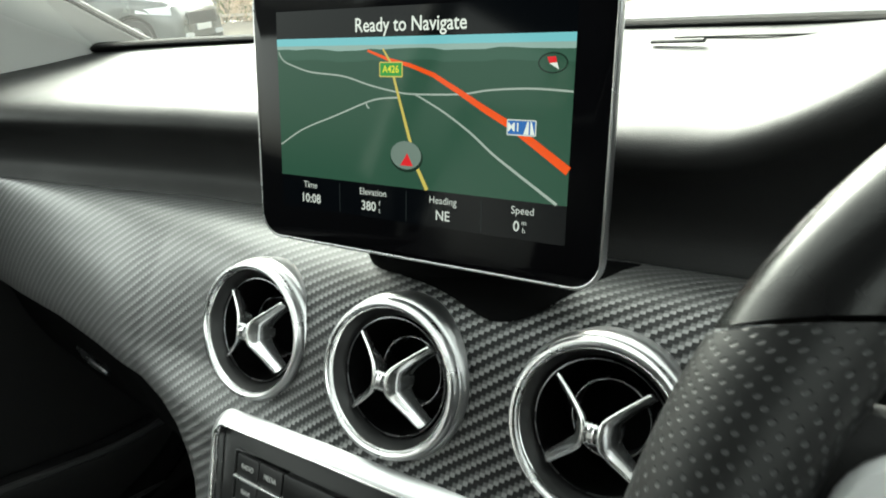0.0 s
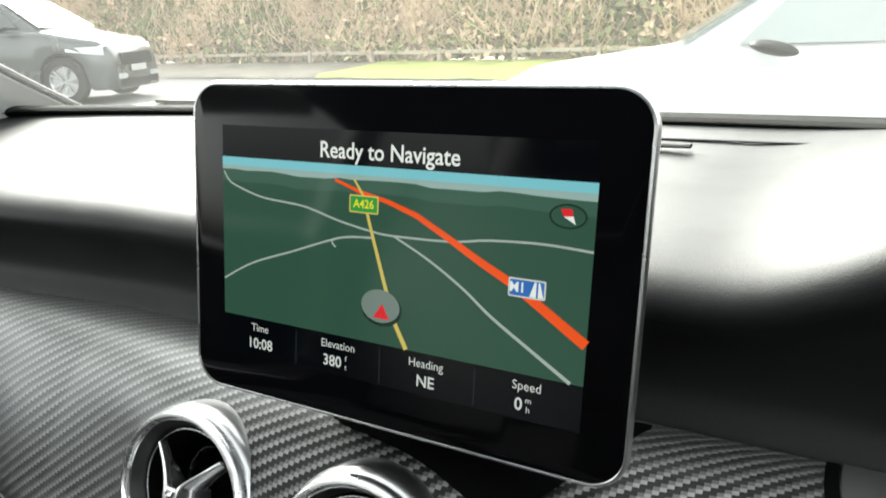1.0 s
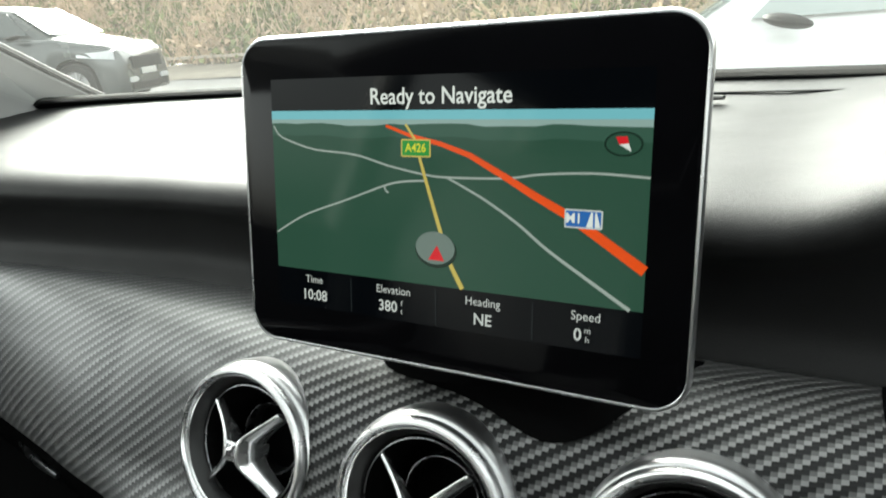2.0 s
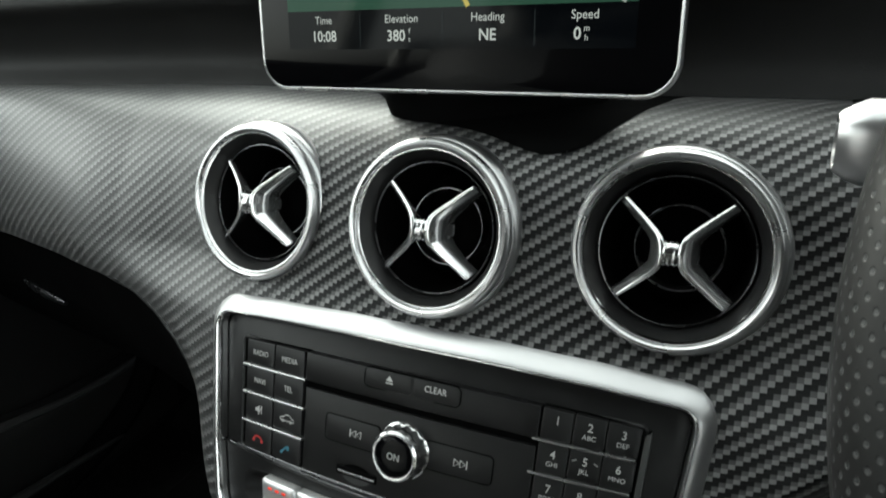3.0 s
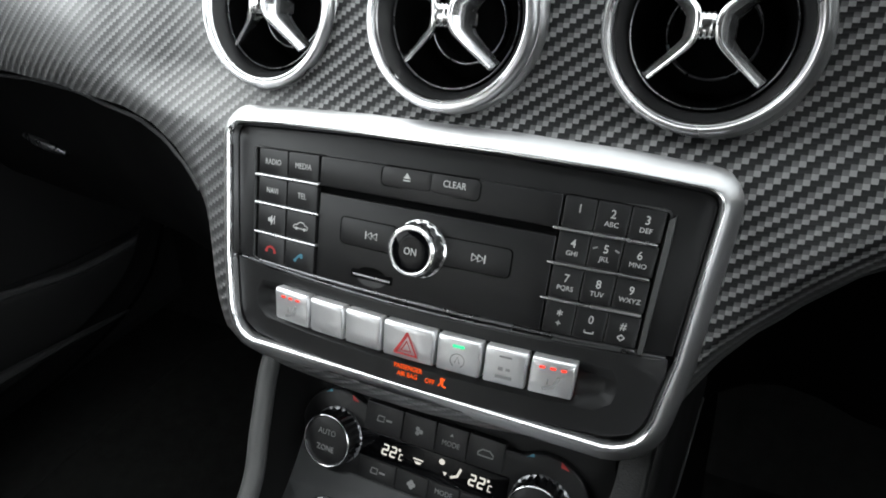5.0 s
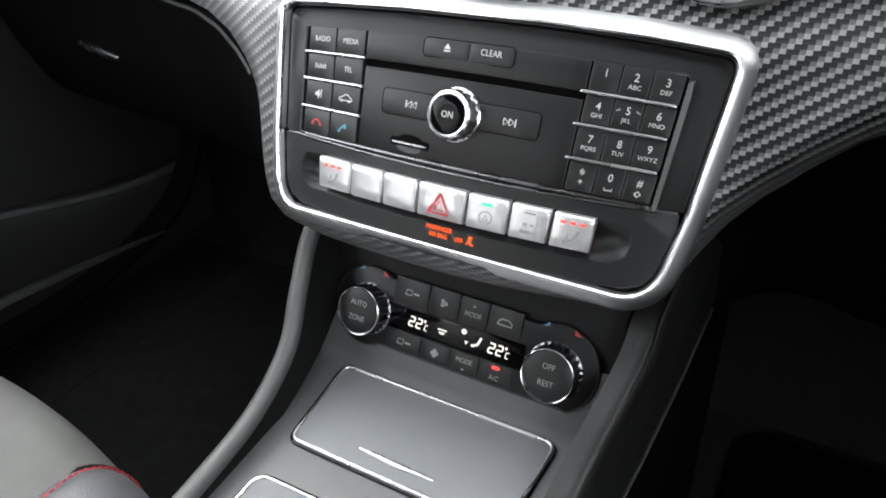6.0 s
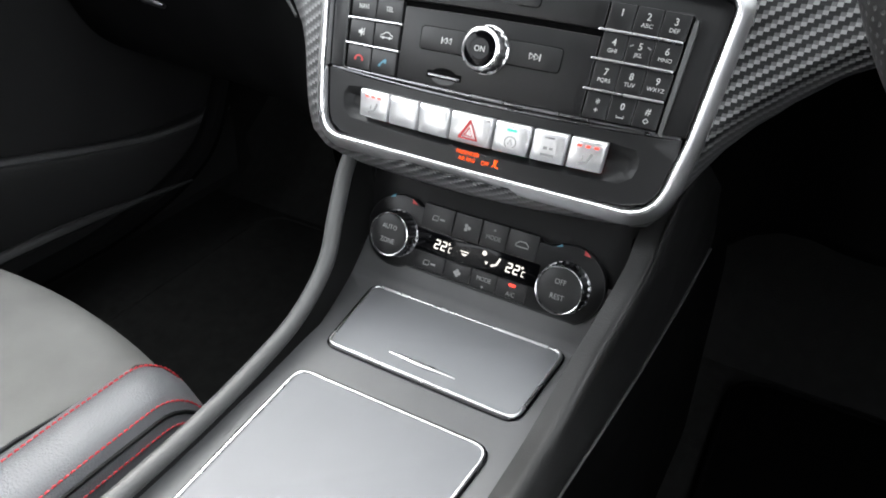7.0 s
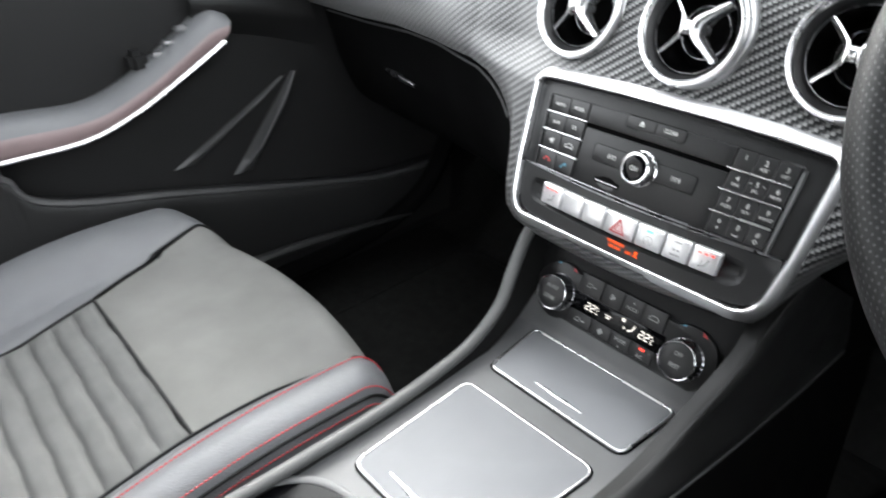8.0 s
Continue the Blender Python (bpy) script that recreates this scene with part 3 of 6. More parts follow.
def vane(sx, sy):
    """One arm of the cross: a chrome fin, slim at the tip, deep and splayed towards the hub."""
    bm = bmesh.new()
    line = curve([(0.0231 * sx, 0.0226 * sy, 0.0046), (0.0150 * sx, 0.0158 * sy, 0.0078), (0.0078 * sx, 0.0094 * sy, 0.0116), (0.0048 * sx, 0.0054 * sy, 0.0136), (0.0039 * sx, 0.0, 0.0142)], 22)
    loops = []
    for i, p in enumerate(line):
        t = i / 22
        d = line[min(i + 1, 22)] - line[max(i - 1, 0)]
        side = Vector((-d.y, d.x, 0)).normalized()
        if side.x * sx < 0:
            side = -side
        ease = t * t * (3 - 2 * t)
        hw, deep, splay = 0.0010 + 0.0003 * ease, 0.0080 + 0.0105 * ease, 0.0034 + 0.0022 * ease
        out, drop = side * splay, Vector((0, 0, 1))
        loops.append([p - side * hw, p - side * hw * 0.62 + drop * 0.0007, p + side * hw * 0.62 + drop * 0.0007, p + side * hw,
                      p + side * hw + out * 0.42 - drop * deep * 0.16, p + side * hw + out * 0.86 - drop * deep * 0.45, p + side * hw * 0.8 + out - drop * deep,
                      p - side * hw * 0.5 + out * 0.9 - drop * deep, p - side * hw + out * 0.55 - drop * deep * 0.62, p - side * hw + out * 0.22 - drop * deep * 0.30])
    skin(bm, loops, True, True, True)
    return bm


for sx in (-1, 1):
    for sy in (-1, 1):
        part("vane", vane(sx, sy), VANE, vent, "chrome vane", 75)
bm = lathe([(0.0001, -0.0060), (0.0026, -0.0058), (0.0034, -0.004), (0.0030, -0.0025), (0.0034, -0.0010), (0.0030, 0.0006), (0.0034, 0.0022), (0.0028, 0.0040), (0.0001, 0.0044)], 20)
for q in bm.verts:
    q.co = Vector((q.co.z * 0.70, q.co.y * 1.7, q.co.x * 0.9 + 0.0122))
part("hub", bm, BRIGHT, vent, "ribbed chrome hub")
vent.matrix_basis = vent_pose(VENTS[0])
for x in VENTS[1:]:
    copy_thing(vent, vent_pose(x))

# ---- the freestanding display ----
UPS, OUTS = Vector((0, math.sin(radians(10)), math.cos(radians(10)))), Vector((0, -math.cos(radians(10)), math.sin(radians(10))))


def on_screen(u, v, w):
    return Vector((u / 1000, 0, 1.0)) + UPS * (v / 1000) + OUTS * (w / 1000)


BOWL_X = (-0.082, -0.060, -0.03, -0.005, 0.02, 0.04, 0.055, 0.066, 0.076, 0.09, 0.106)
BOWL_T = (0.93, 0.74, 0.52, 0.50, 0.46, 0.36, 0.30, 0.34, 0.46, 0.66, 0.93)
screen = thing("display_screen", "freestanding black display showing a navigation map, silver edged", "display screen", (0.0025, 0.02, 0.87))
CASE = rrect(-105.5, -112, 109.5, 35.5, 15, 12)


def scr(name, bm, m, parent=None, label=""):
    return part(name, mapped(bm, on_screen), m, parent or screen, label)


bm = bmesh.new()
skin(bm, [[(u, v, w) for u, v in inset(CASE, d)] for d, w in ((0.9, -0.6), (0.5, -4), (1.5, -8), (8, -13), (30, -19))], True, False, True)
scr("case", bm, HARD, label="black plastic back case")
scr("edge_trim", moulding(CASE, [(0.9, -6), (-0.5, -5.4), (-0.9, -3.5), (-0.8, -1.2), (-0.1, 0.0), (0.7, 0.2), (1.0, 0.0), (1.1, -0.8)]), CHROME, label="thin silver edge trim")
pane = scr("front_glass", slab(inset(CASE, 0.9), -2.0, 0.0, 0.3), GLOSS, label="gloss black front glass")
bm = tube(curve([(6, -50, -24), (8, -90, -30), (12, -112, -36), (16, -126, -42), (18, -138, -54)], 14), lambda t: 62 - 8 * t, 32, flat=0.26, up=(0, 0.35, 1))
scr("stand", bm, DARK, label="short black mounting neck")
# A black sheet laid over the trim's roll draws the shade below the display.
rows = []
for k in range(41):
    x = -0.082 + 0.188 * k / 40
    t0 = sum(table(BOWL_X, BOWL_T, min(max(x + d, -0.082), 0.106)) for d in (-0.016, -0.008, 0, 0.008, 0.016)) / 5 if -0.075 < x < 0.099 else table(BOWL_X, BOWL_T, x)
    rows.append([roll(x, t0 + (1 - t0) * i / 12) + Vector((0, -0.0005, 0.0016 * math.sin(math.pi * min(max((i + 0.3) / 12, 0), 1) ** 0.6) * math.sin(math.pi * (k + 0.2) / 40.4) ** 0.5)) for i in range(13)])
part("display_shade", sheet(rows), DARK, screen, "black bowl-shaped sheet in place of the shade under the display", 60)
# the lit picture
NAVY = glow("display_bar", (0.0016, 0.0022, 0.0032))
MAPG = glow("map_green", (0.031, 0.082, 0.055))
LAND = glow("map_green_far", (0.046, 0.108, 0.078))
HAZE = glow("map_haze", (0.30, 0.42, 0.40))
CYAN = glow("map_sky", (0.20, 0.52, 0.60))
ROADW = glow("map_lane", (0.38, 0.43, 0.40))
ROADR = glow("map_motorway", (0.85, 0.085, 0.012))
ROADY = glow("map_main_road", (0.62, 0.48, 0.12))
WHITE = glow("display_white", (0.80, 0.82, 0.80))
DIMW = glow("display_grey", (0.60, 0.62, 0.61))
SIGNG = glow("sign_green", (0.04, 0.30, 0.05))
SIGNY = glow("sign_yellow", (0.75, 0.70, 0.05))
SIGNB = glow("sign_blue", (0.03, 0.14, 0.45))
REDM = glow("marker_red", (0.70, 0.02, 0.03))
DISCM = glow("marker_disc", (0.17, 0.22, 0.20))
DARKM = glow("marker_rim", (0.012, 0.03, 0.02))
U0, U1 = -87.0, 91.5
scr("display_picture", flat_poly([(U0, -92), (U1, -92), (U1, 16.5), (U0, 16.5)], 0.10), NAVY, pane, "lit navigation picture")
scr("map_land", flat_poly([(U0, -73.5), (U1, -73.5), (U1, 2), (U0, 2)], 0.16), MAPG, pane)
bm = bmesh.new()
rng = random.Random(4)
top = [(U0 + (U1 - U0) * k / 24, -3.4 - rng.random() * 1.5) for k in range(25)]
scr("map_hill", flat_poly([(U1, -1), (U0, -1)] + [(a, b - 5.5) for a, b in top], 0.20), LAND, pane)
scr("map_mist", flat_poly([(U1, 0), (U0, 0)] + top, 0.24), HAZE, pane)
scr("map_sky", flat_poly([(U0, -1.9), (U1, -1.9), (U1, 2.0), (U0, 2.0)], 0.28), CYAN, pane)
LANES = ([(-86.0, -4.8), (-83, -9), (-77.3, -11.6), (-61.9, -15.6), (-39.1, -17.5), (-20.7, -22.0), (-3.1, -25.1), (8.0, -25.9), (34.2, -25.3), (50.0, -23.1), (71.6, -22.0), (U1, -22.9)],
         [(-86.6, -56.3), (-68.9, -46.8), (-45.4, -38.6), (-23.5, -30.8), (-14, -28.6), (-3.1, -27.8)],
         [(-23.5, -30.8), (-22.9, -32.7), (-21.4, -33.8)],
         [(7.2, -25.7), (24.3, -33.8), (40.1, -43.3), (52.9, -52.8), (70.0, -63.4), (86.5, -73.4)])
for lane in LANES:
    scr("map_lane", ribbon([tuple(q)[:2] for q in curve([(*a, 0) for a in lane], 40)], 0.8, 0.9 if lane is not LANES[3] else 1.5, 0.32), ROADW, pane)
scr("map_motorway", ribbon([(-22.2, -4.6), (-9.3, -8.9), (4.8, -12.0), (18.4, -16.4), (34.2, -24.6), (46.8, -31.5), (60.3, -38.2), (73.3, -46.2), (91.3, -57.7)], 1.2, 4.2, 0.38), ROADR, pane)
scr("map_main_road", ribbon([(-12.2, -3.9), (-7.8, -10.0), (-3.1, -25.1), (3.0, -43.8), (9.3, -62.5), (15.4, -73.4)], 1.0, 2.2, 0.42), ROADY, pane)


def sign(u, v, w, h, back, edge, text, inner, size):
    scr("road_sign", slab(rrect(u - w / 2, v - h / 2, u + w / 2, v + h / 2, 0.6, 3), 0.3, 0.46, 0), edge, pane)
    scr("road_sign", slab(rrect(u - w / 2 + 0.6, v - h / 2 + 0.6, u + w / 2 - 0.6, v + h / 2 - 0.6, 0.4, 3), 0.3, 0.52, 0), back, pane)
    scr("lettering", letters(text, size, inner, v, 0.58, 0.95, 0.02), SIGNY if back is SIGNG else WHITE, pane)


sign(-7.2, -14.0, 14.6, 7.6, SIGNG, ROADY, "A426", -7.2, 5.0)
sign(67.2, -39.6, 15.0, 7.4, SIGNB, DIMW, "M1", 63.4, 5.4)
scr("motorway_mark", flat_poly([(68.4, -42.6), (70.2, -36.8), (71.0, -36.8), (71.0, -42.6)], 0.58), WHITE, pane)
scr("motorway_mark", flat_poly([(71.8, -42.6), (71.8, -36.8), (72.4, -36.8), (74.0, -42.6)], 0.58), WHITE, pane)
scr("compass", disc(81.2, -10.8, 7.2, 4.6, 0.46), DARKM, pane)
scr("compass", disc(81.2, -10.8, 6.4, 3.9, 0.50), MAPG, pane)
scr("compass_needle", flat_poly([(78.3, -8.2), (82.4, -8.0), (83.2, -10.6), (79.6, -11.0)], 0.54), REDM, pane)
scr("compass_needle", flat_poly([(79.6, -11.0), (83.2, -10.6), (84.2, -13.6)], 0.54), WHITE, pane)
scr("marker", disc(2.6, -57.6, 10.2, 7.8, 0.46), DARKM, pane)
scr("marker", disc(2.2, -56.6, 9.6, 7.2, 0.50), DISCM, pane)
scr("marker", flat_poly([(-1.2, -62.0), (6.8, -62.0), (3.2, -55.4)], 0.56), REDM, pane)
scr("lettering", letters("Ready to Navigate", 9.8, 3.2, 7.6, 0.3, 0.93, 0.012), WHITE, pane)
for u, head, val in ((-64.7, "Time", "10:08"), (-19.6, "Elevation", "380"), (25.0, "Heading", "NE"), (69.6, "Speed", "0")):
    scr("lettering", letters(head, 5.3, u, -78.2, 0.3, 0.95), DIMW, pane)
    scr("lettering", letters(val, 7.2, u - (3 if head in ("Elevation", "Speed") else 0), -86.0, 0.3, 0.95, 0.015), DIMW, pane)
for u, a, b in ((-15.2, "f", "t"), (70.6, "m", "h")):
    scr("lettering", letters(a, 3.6, u, -83.8, 0.3), DIMW, pane)
    scr("lettering", letters(b, 3.6, u, -87.6, 0.3), DIMW, pane)

RULE = glow("display_rule", (0.020, 0.024, 0.026))
for u in (-43.0, 2.4, 47.4):
    scr("divider", ribbon([(u, -75.5), (u, -91.0)], 0.5, 0.5, 0.3), RULE, pane)

# ---- the radio and switch panel ----
radio = thing("radio_panel", "black radio panel with keypad, silver switches and chrome surround", "radio", (0, -0.1, 0.65))


def mm(loop):
    return [(u / 1000, v / 1000) for u, v in loop]


def rad(name, bm, m, parent=None, label="", space=None):
    return part(name, mapped(bm, space or on_unit), m, parent or radio, label)


def txt(parent, text, size, u, v, w, m, narrow=0.9, bold=0.0):
    return part("lettering", mapped(letters(text, size / 1000, u / 1000, v / 1000, w / 1000, narrow, bold), on_unit), m, parent)


SUR = inset(FRAME_IN, -0.0075)
rad("surround", moulding(SUR, [(-0.0012, -0.016), (-0.0013, -0.004), (-0.0010, -0.0010), (-0.0002, 0.0004), (0.0014, 0.0018), (0.0032, 0.0031), (0.0050, 0.0042), (0.0062, 0.0047), (0.0070, 0.0047), (0.0076, 0.0034), (0.0079, 0.0), (0.0080, -0.009)]), FRAMEM, None, "satin chrome surround", on_face)
rad("inner_line", moulding(inset(FRAME_IN, -0.0009), [(0, -0.006), (0, 0.0044), (0.0005, 0.0050), (0.0012, 0.0046), (0.0020, 0.0028), (0.0024, 0.0005), (0.0024, -0.006)]), BRIGHT, None, "bright inner line", on_face)
upper = [(u, v) for u, v in inset(FRAME_IN, 0.0019)]


def clip(loop, v, above):
    """The loop's part above or below a level line."""
    out = []
    for a, b in zip(loop, loop[1:] + loop[:1]):
        ina, inb = (a[1] > v) == above, (b[1] > v) == above
        if ina:
            out.append(a)
        if ina != inb:
            t = (v - a[1]) / (b[1] - a[1])
            out.append((a[0] + (b[0] - a[0]) * t, v))
    return out


rad("face_plate", slab(clip(upper, -0.0506, True), -0.014, -0.0026, 0.0006, 0.012), FACE, None, "satin black face plate", on_face)


def polar(loop, c, n=120):
    """A star-shaped loop resampled at even angles round c."""
    out = []
    for k in range(n):
        d = (math.cos(6.283185 * k / n), math.sin(6.283185 * k / n))
        best = 0.0
        for (x0, y0), (x1, y1) in zip(loop, loop[1:] + loop[:1]):
            ex, ey = x1 - x0, y1 - y0
            den = d[0] * ey - d[1] * ex
            if abs(den) < 1e-12:
                continue
            r = ((x0 - c[0]) * ey - (y0 - c[1]) * ex) / den
            t = ((x0 - c[0]) * d[1] - (y0 - c[1]) * d[0]) / den
            if r > best and -1e-9 <= t <= 1 + 1e-9:
                best = r
        out.append((c[0] + d[0] * best, c[1] + d[1] * best))
    return out


def bowed(loop):
    """A loop of the unit's space carried to the panel's space."""
    return [(u * (1 + 0.5 * (v - 0.012)), v - 3.44 * u * u * (v + 0.096)) for u, v in loop]


MID = (0.0, -0.0715)
OUTER = polar(clip(upper, -0.0520, False), MID)
TROUGH = [rrect(-0.1085 + d, -0.0812 + d, 0.1085 - d, -0.0572 - d, 0.010 - d * 0.5, 8) for d in (0.0, 0.0012, 0.0045, 0.0060)]
TROUGH = [polar(bowed(l), MID) for l in TROUGH]
bm = bmesh.new()
skin(bm, [[(*p, w) for p in l] for l, w in ((OUTER, -0.012), (OUTER, -0.0022), (polar(inset(clip(upper, -0.0520, False), 0.0008), MID), -0.0014), ([((a[0] + b[0]) / 2, (a[1] + b[1]) / 2) for a, b in zip(OUTER, TROUGH[0])], -0.0014), (TROUGH[0], -0.0014))], True)
rad("lower_plate", bm, FACE, None, "satin black lower plate", on_face)
bm = bmesh.new()
skin(bm, [[(*p, w) for p in l] for l, w in zip(TROUGH, (-0.0014, -0.0020, -0.0058, -0.0070))], True, False, True)
rad("switch_trough", bm, FACE, None, "recessed trough round the switches", on_face)
rad("dividing_line", slab(mm(rrect(-119, -51.9, 122, -50.9, 0.3, 2)), -0.010, -0.0018, 0.0002, 0.012), GUN, None, "", on_face)
# the unit itself stands a little proud of the plate and has a shallow frame
UNIT = mm(rrect(-113.0, -48.4, 113.8, 18.6, 3))
rad("unit_frame", moulding(UNIT, [(-0.0004, -0.004), (-0.0004, -0.0014), (0.0006, -0.0008), (0.0018, -0.0018), (0.0022, -0.004)]), COLLAR, None, "shallow frame of the unit")
rad("unit_foot", slab(mm(rrect(-107, -49.0, 112, -47.2, 0.8, 3)), -0.004, 0.0002, 0.0006, 0.012), GUN, None, "thin bright lower lip")
side = [(112.6, -47.6), (112.6, 8), (112.6, 13.5)], [(113.2, -48.4), (113.2, 8), (113.2, 14.6)], [(115.4, -49.4), (115.8, 8), (115.4, 16.4)], [(116.0, -49.8), (116.4, 8), (116.0, 17.2)]
bm = bmesh.new()
skin(bm, [[(u / 1000, v / 1000, w) for u, v in l] for l, w in zip(side, (-0.004, 0.0012, 0.0002, -0.004))], False)
rad("unit_side", bm, GREYP, None, "broad satin bevel beside the keypad")
for u0, u1 in ((-111.6, -62.6), (67.8, 112.4)):
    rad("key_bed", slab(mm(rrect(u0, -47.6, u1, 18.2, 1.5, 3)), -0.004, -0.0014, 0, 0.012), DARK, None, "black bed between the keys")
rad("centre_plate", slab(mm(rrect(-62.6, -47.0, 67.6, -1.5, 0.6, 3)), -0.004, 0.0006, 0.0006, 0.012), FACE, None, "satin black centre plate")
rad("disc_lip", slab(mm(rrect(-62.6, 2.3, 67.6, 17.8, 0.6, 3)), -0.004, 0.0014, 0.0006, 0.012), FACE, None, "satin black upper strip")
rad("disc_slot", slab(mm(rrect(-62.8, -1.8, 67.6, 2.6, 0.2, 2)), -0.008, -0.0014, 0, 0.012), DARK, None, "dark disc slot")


def key(name, u0, v0, u1, v1, top=1.6, r=0.7, m=None, bevel=0.0004):
    return rad(name, slab(mm(rrect(u0, v0, u1, v1, r, 3)), -0.004, top / 1000, bevel, 0.012), m or KEYM)


for v in (2.6, -13.5, -30.5):
    rad("key_bar", slab(mm(rrect(-109.0, v - 0.75, -62.2, v + 0.75, 0.5, 3)), -0.003, 0.0026, 0.0005, 0.012), CHROME, None, "thin chrome bar")
    rad("key_bar", slab(mm(rrect(65.4, v - 0.75, 111.0, v + 0.75, 0.5, 3)), -0.003, 0.0026, 0.0005, 0.012), CHROME, None, "thin chrome bar")
ROWS = ((3.6, 17.8), (-12.5, 1.6), (-29.5, -14.5), (-46.6, -31.5))
WORDS = (("RADIO", "MEDIA"), ("NAVI", "TEL"), (None, None), (None, None))
for (v0, v1), words in zip(ROWS, WORDS):
    for (u0, u1), word in zip(((-106.4, -85.3), (-84.7, -63.6)), words):
        k = key("key", u0, v0, u1, v1)
        c, h = (u0 + u1) / 2, (v0 + v1) / 2
        if word:
            txt(k, word, 4.5, c, h, 1.72, LEGEND, 0.86)
        elif v0 > -31:
            if u0 < -90:
                bm = flat_poly(mm([(c - 2.6, h - 1), (c - 1.2, h - 1), (c + 0.6, h - 2.8), (c + 0.6, h + 2.8), (c - 1.2, h + 1), (c - 2.6, h + 1)]), 0.00175)
                ribbon(mm([(c + 2.6, h + 2.6), (c - 0.4, h - 3)]), 0.0006, 0.0006, 0.00177, bm)
                ribbon(mm([(c + 2.2, h - 2.2), (c + 2.2, h + 2.2)]), 0.0006, 0.0006, 0.00177, bm)
                rad("symbol", bm, LEGEND, k)
            else:
                car = [(c - 5, h - 1.2), (c - 4.6, h + 0.4), (c - 2.4, h + 0.8), (c - 0.8, h + 2.2), (c + 1.8, h + 2.2), (c + 3.4, h + 0.8), (c + 5, h + 0.2), (c + 5, h - 1.2), (c - 5, h - 1.2)]
                bm = ribbon(mm(car), 0.0006, 0.0006, 0.00175)
                disc((c - 2.8) / 1000, (h - 1.4) / 1000, 0.0009, 0.0009, 0.00177, 12, bm)
                disc((c + 2.8) / 1000, (h - 1.4) / 1000, 0.0009, 0.0009, 0.00177, 12, bm)
                rad("symbol", bm, LEGEND, k)
        else:
            arc = [(c + 3.2 * math.cos(radians(a)), h - 1.2 + 2.6 * math.sin(radians(a))) for a in range(0, 181, 20)]
            if u0 > -90:
                arc = [(c + (x - c) * 0.7 + (y - h) * 0.6, h + (y - h) * 0.9 - (x - c) * -0.4) for x, y in arc]
            bm = ribbon(mm(arc), 0.0012, 0.0012, 0.00175)
            for q in (arc[0], arc[-1]):
                disc(q[0] / 1000, q[1] / 1000, 0.0011, 0.0009, 0.00177, 12, bm)
            rad("symbol", bm, LEGEND_RED if u0 < -90 else LEGEND_BLUE, k)
PAD = (("1", ""), ("2", "ABC"), ("3", "DEF"), ("4", "GHI"), ("5", "JKL"), ("6", "MNO"), ("7", "PQRS"), ("8", "TUV"), ("9", "WXYZ"), ("*", "+"), ("0", ""), ("#", ""))
for n, (big, small) in enumerate(PAD):
    v0, v1 = ROWS[n // 3]
    u0 = 68.7 + 14.5 * (n % 3)
    k = key("key", u0, v0, u0 + 14.0, v1)
    c, h = u0 + 7.1, (v0 + v1) / 2
    txt(k, big, 5.5 if big != "*" else 7.0, c, h + (2.0 if big != "*" else 1.2), 1.72, LEGEND, 0.9, 0.004)
    if small:
        txt(k, small, 3.2 if small != "+" else 5.0, c, h - 2.6, 1.72, LEGEND, 1.0)
    if big == "0":
        rad("symbol", ribbon(mm([(c - 2, h - 3.0), (c - 2, h - 4.2), (c + 2, h - 4.2), (c + 2, h - 3.0)]), 0.0006, 0.0006, 0.00175), LEGEND, k)
    if big == "#":
        rad("symbol", ribbon(mm([(c - 1.5, h - 3.4), (c, h - 2.0), (c + 1.5, h - 3.4), (c, h - 4.8), (c - 1.5, h - 3.4)]), 0.0006, 0.0006, 0.00175), LEGEND, k)
    if big == "5":
        for s in (-1, 1):
            rad("raised_mark", ribbon(mm([(c + s * 5.8, h + 1.6), (c + s * 3.8, h + 2.6)]), 0.0008, 0.0008, 0.00175), LEGEND_DIM, k)
rad("key_outline", moulding(mm(rrect(-24.6, 7.8, 29.0, 18.0, 3, 5)), [(-0.0003, 0.0002), (-0.0002, 0.0016), (0.0003, 0.0016), (0.0004, 0.0002)]), DARK)
k = key("key", -24.2, 8.2, 3.2, 17.6, 1.7, 2.0)
rad("symbol", flat_poly(mm([(-11.8, 13.0), (-7.8, 13.0), (-9.8, 15.8)]), 0.00182), LEGEND, k)
rad("symbol", ribbon(mm([(-11.8, 12.0), (-7.8, 12.0)]), 0.0007, 0.0007, 0.00182), LEGEND, k)
k = key("key", 3.8, 8.2, 28.6, 17.6, 1.7, 2.0)
txt(k, "CLEAR", 4.6, 15.8, 13.5, 1.82, LEGEND, 0.88)
for s in (-1, 1):
    k = key("key", *((-47.2, -25.6, -13, -11.8) if s < 0 else (13, -25.6, 48.6, -11.8)), 1.2, 2.5)
    c = -27.4 if s < 0 else 32.2
    rad("key_outline", moulding(mm(rrect(*((-47.4, -25.8, -12.8, -11.6) if s < 0 else (12.8, -25.8, 48.8, -11.6)), 2.5, 5)), [(-0.0003, 0.0002), (-0.0002, 0.0010), (0.0003, 0.0010), (0.0004, 0.0002)]), DARK, k)
    bm = bmesh.new()
    for d in (-1.6, 1.6):
        ribbon(mm([(c + d - 1.5 * s, -17.0), (c + d + 1.4 * s, -18.8), (c + d - 1.5 * s, -20.6), (c + d - 1.5 * s, -17.0)]), 0.0005, 0.0005, 0.00135, bm)
    ribbon(mm([(c + s * 3.6, -16.8), (c + s * 3.6, -20.8)]), 0.0007, 0.0007, 0.00135, bm)
    rad("symbol", bm, LEGEND, k)
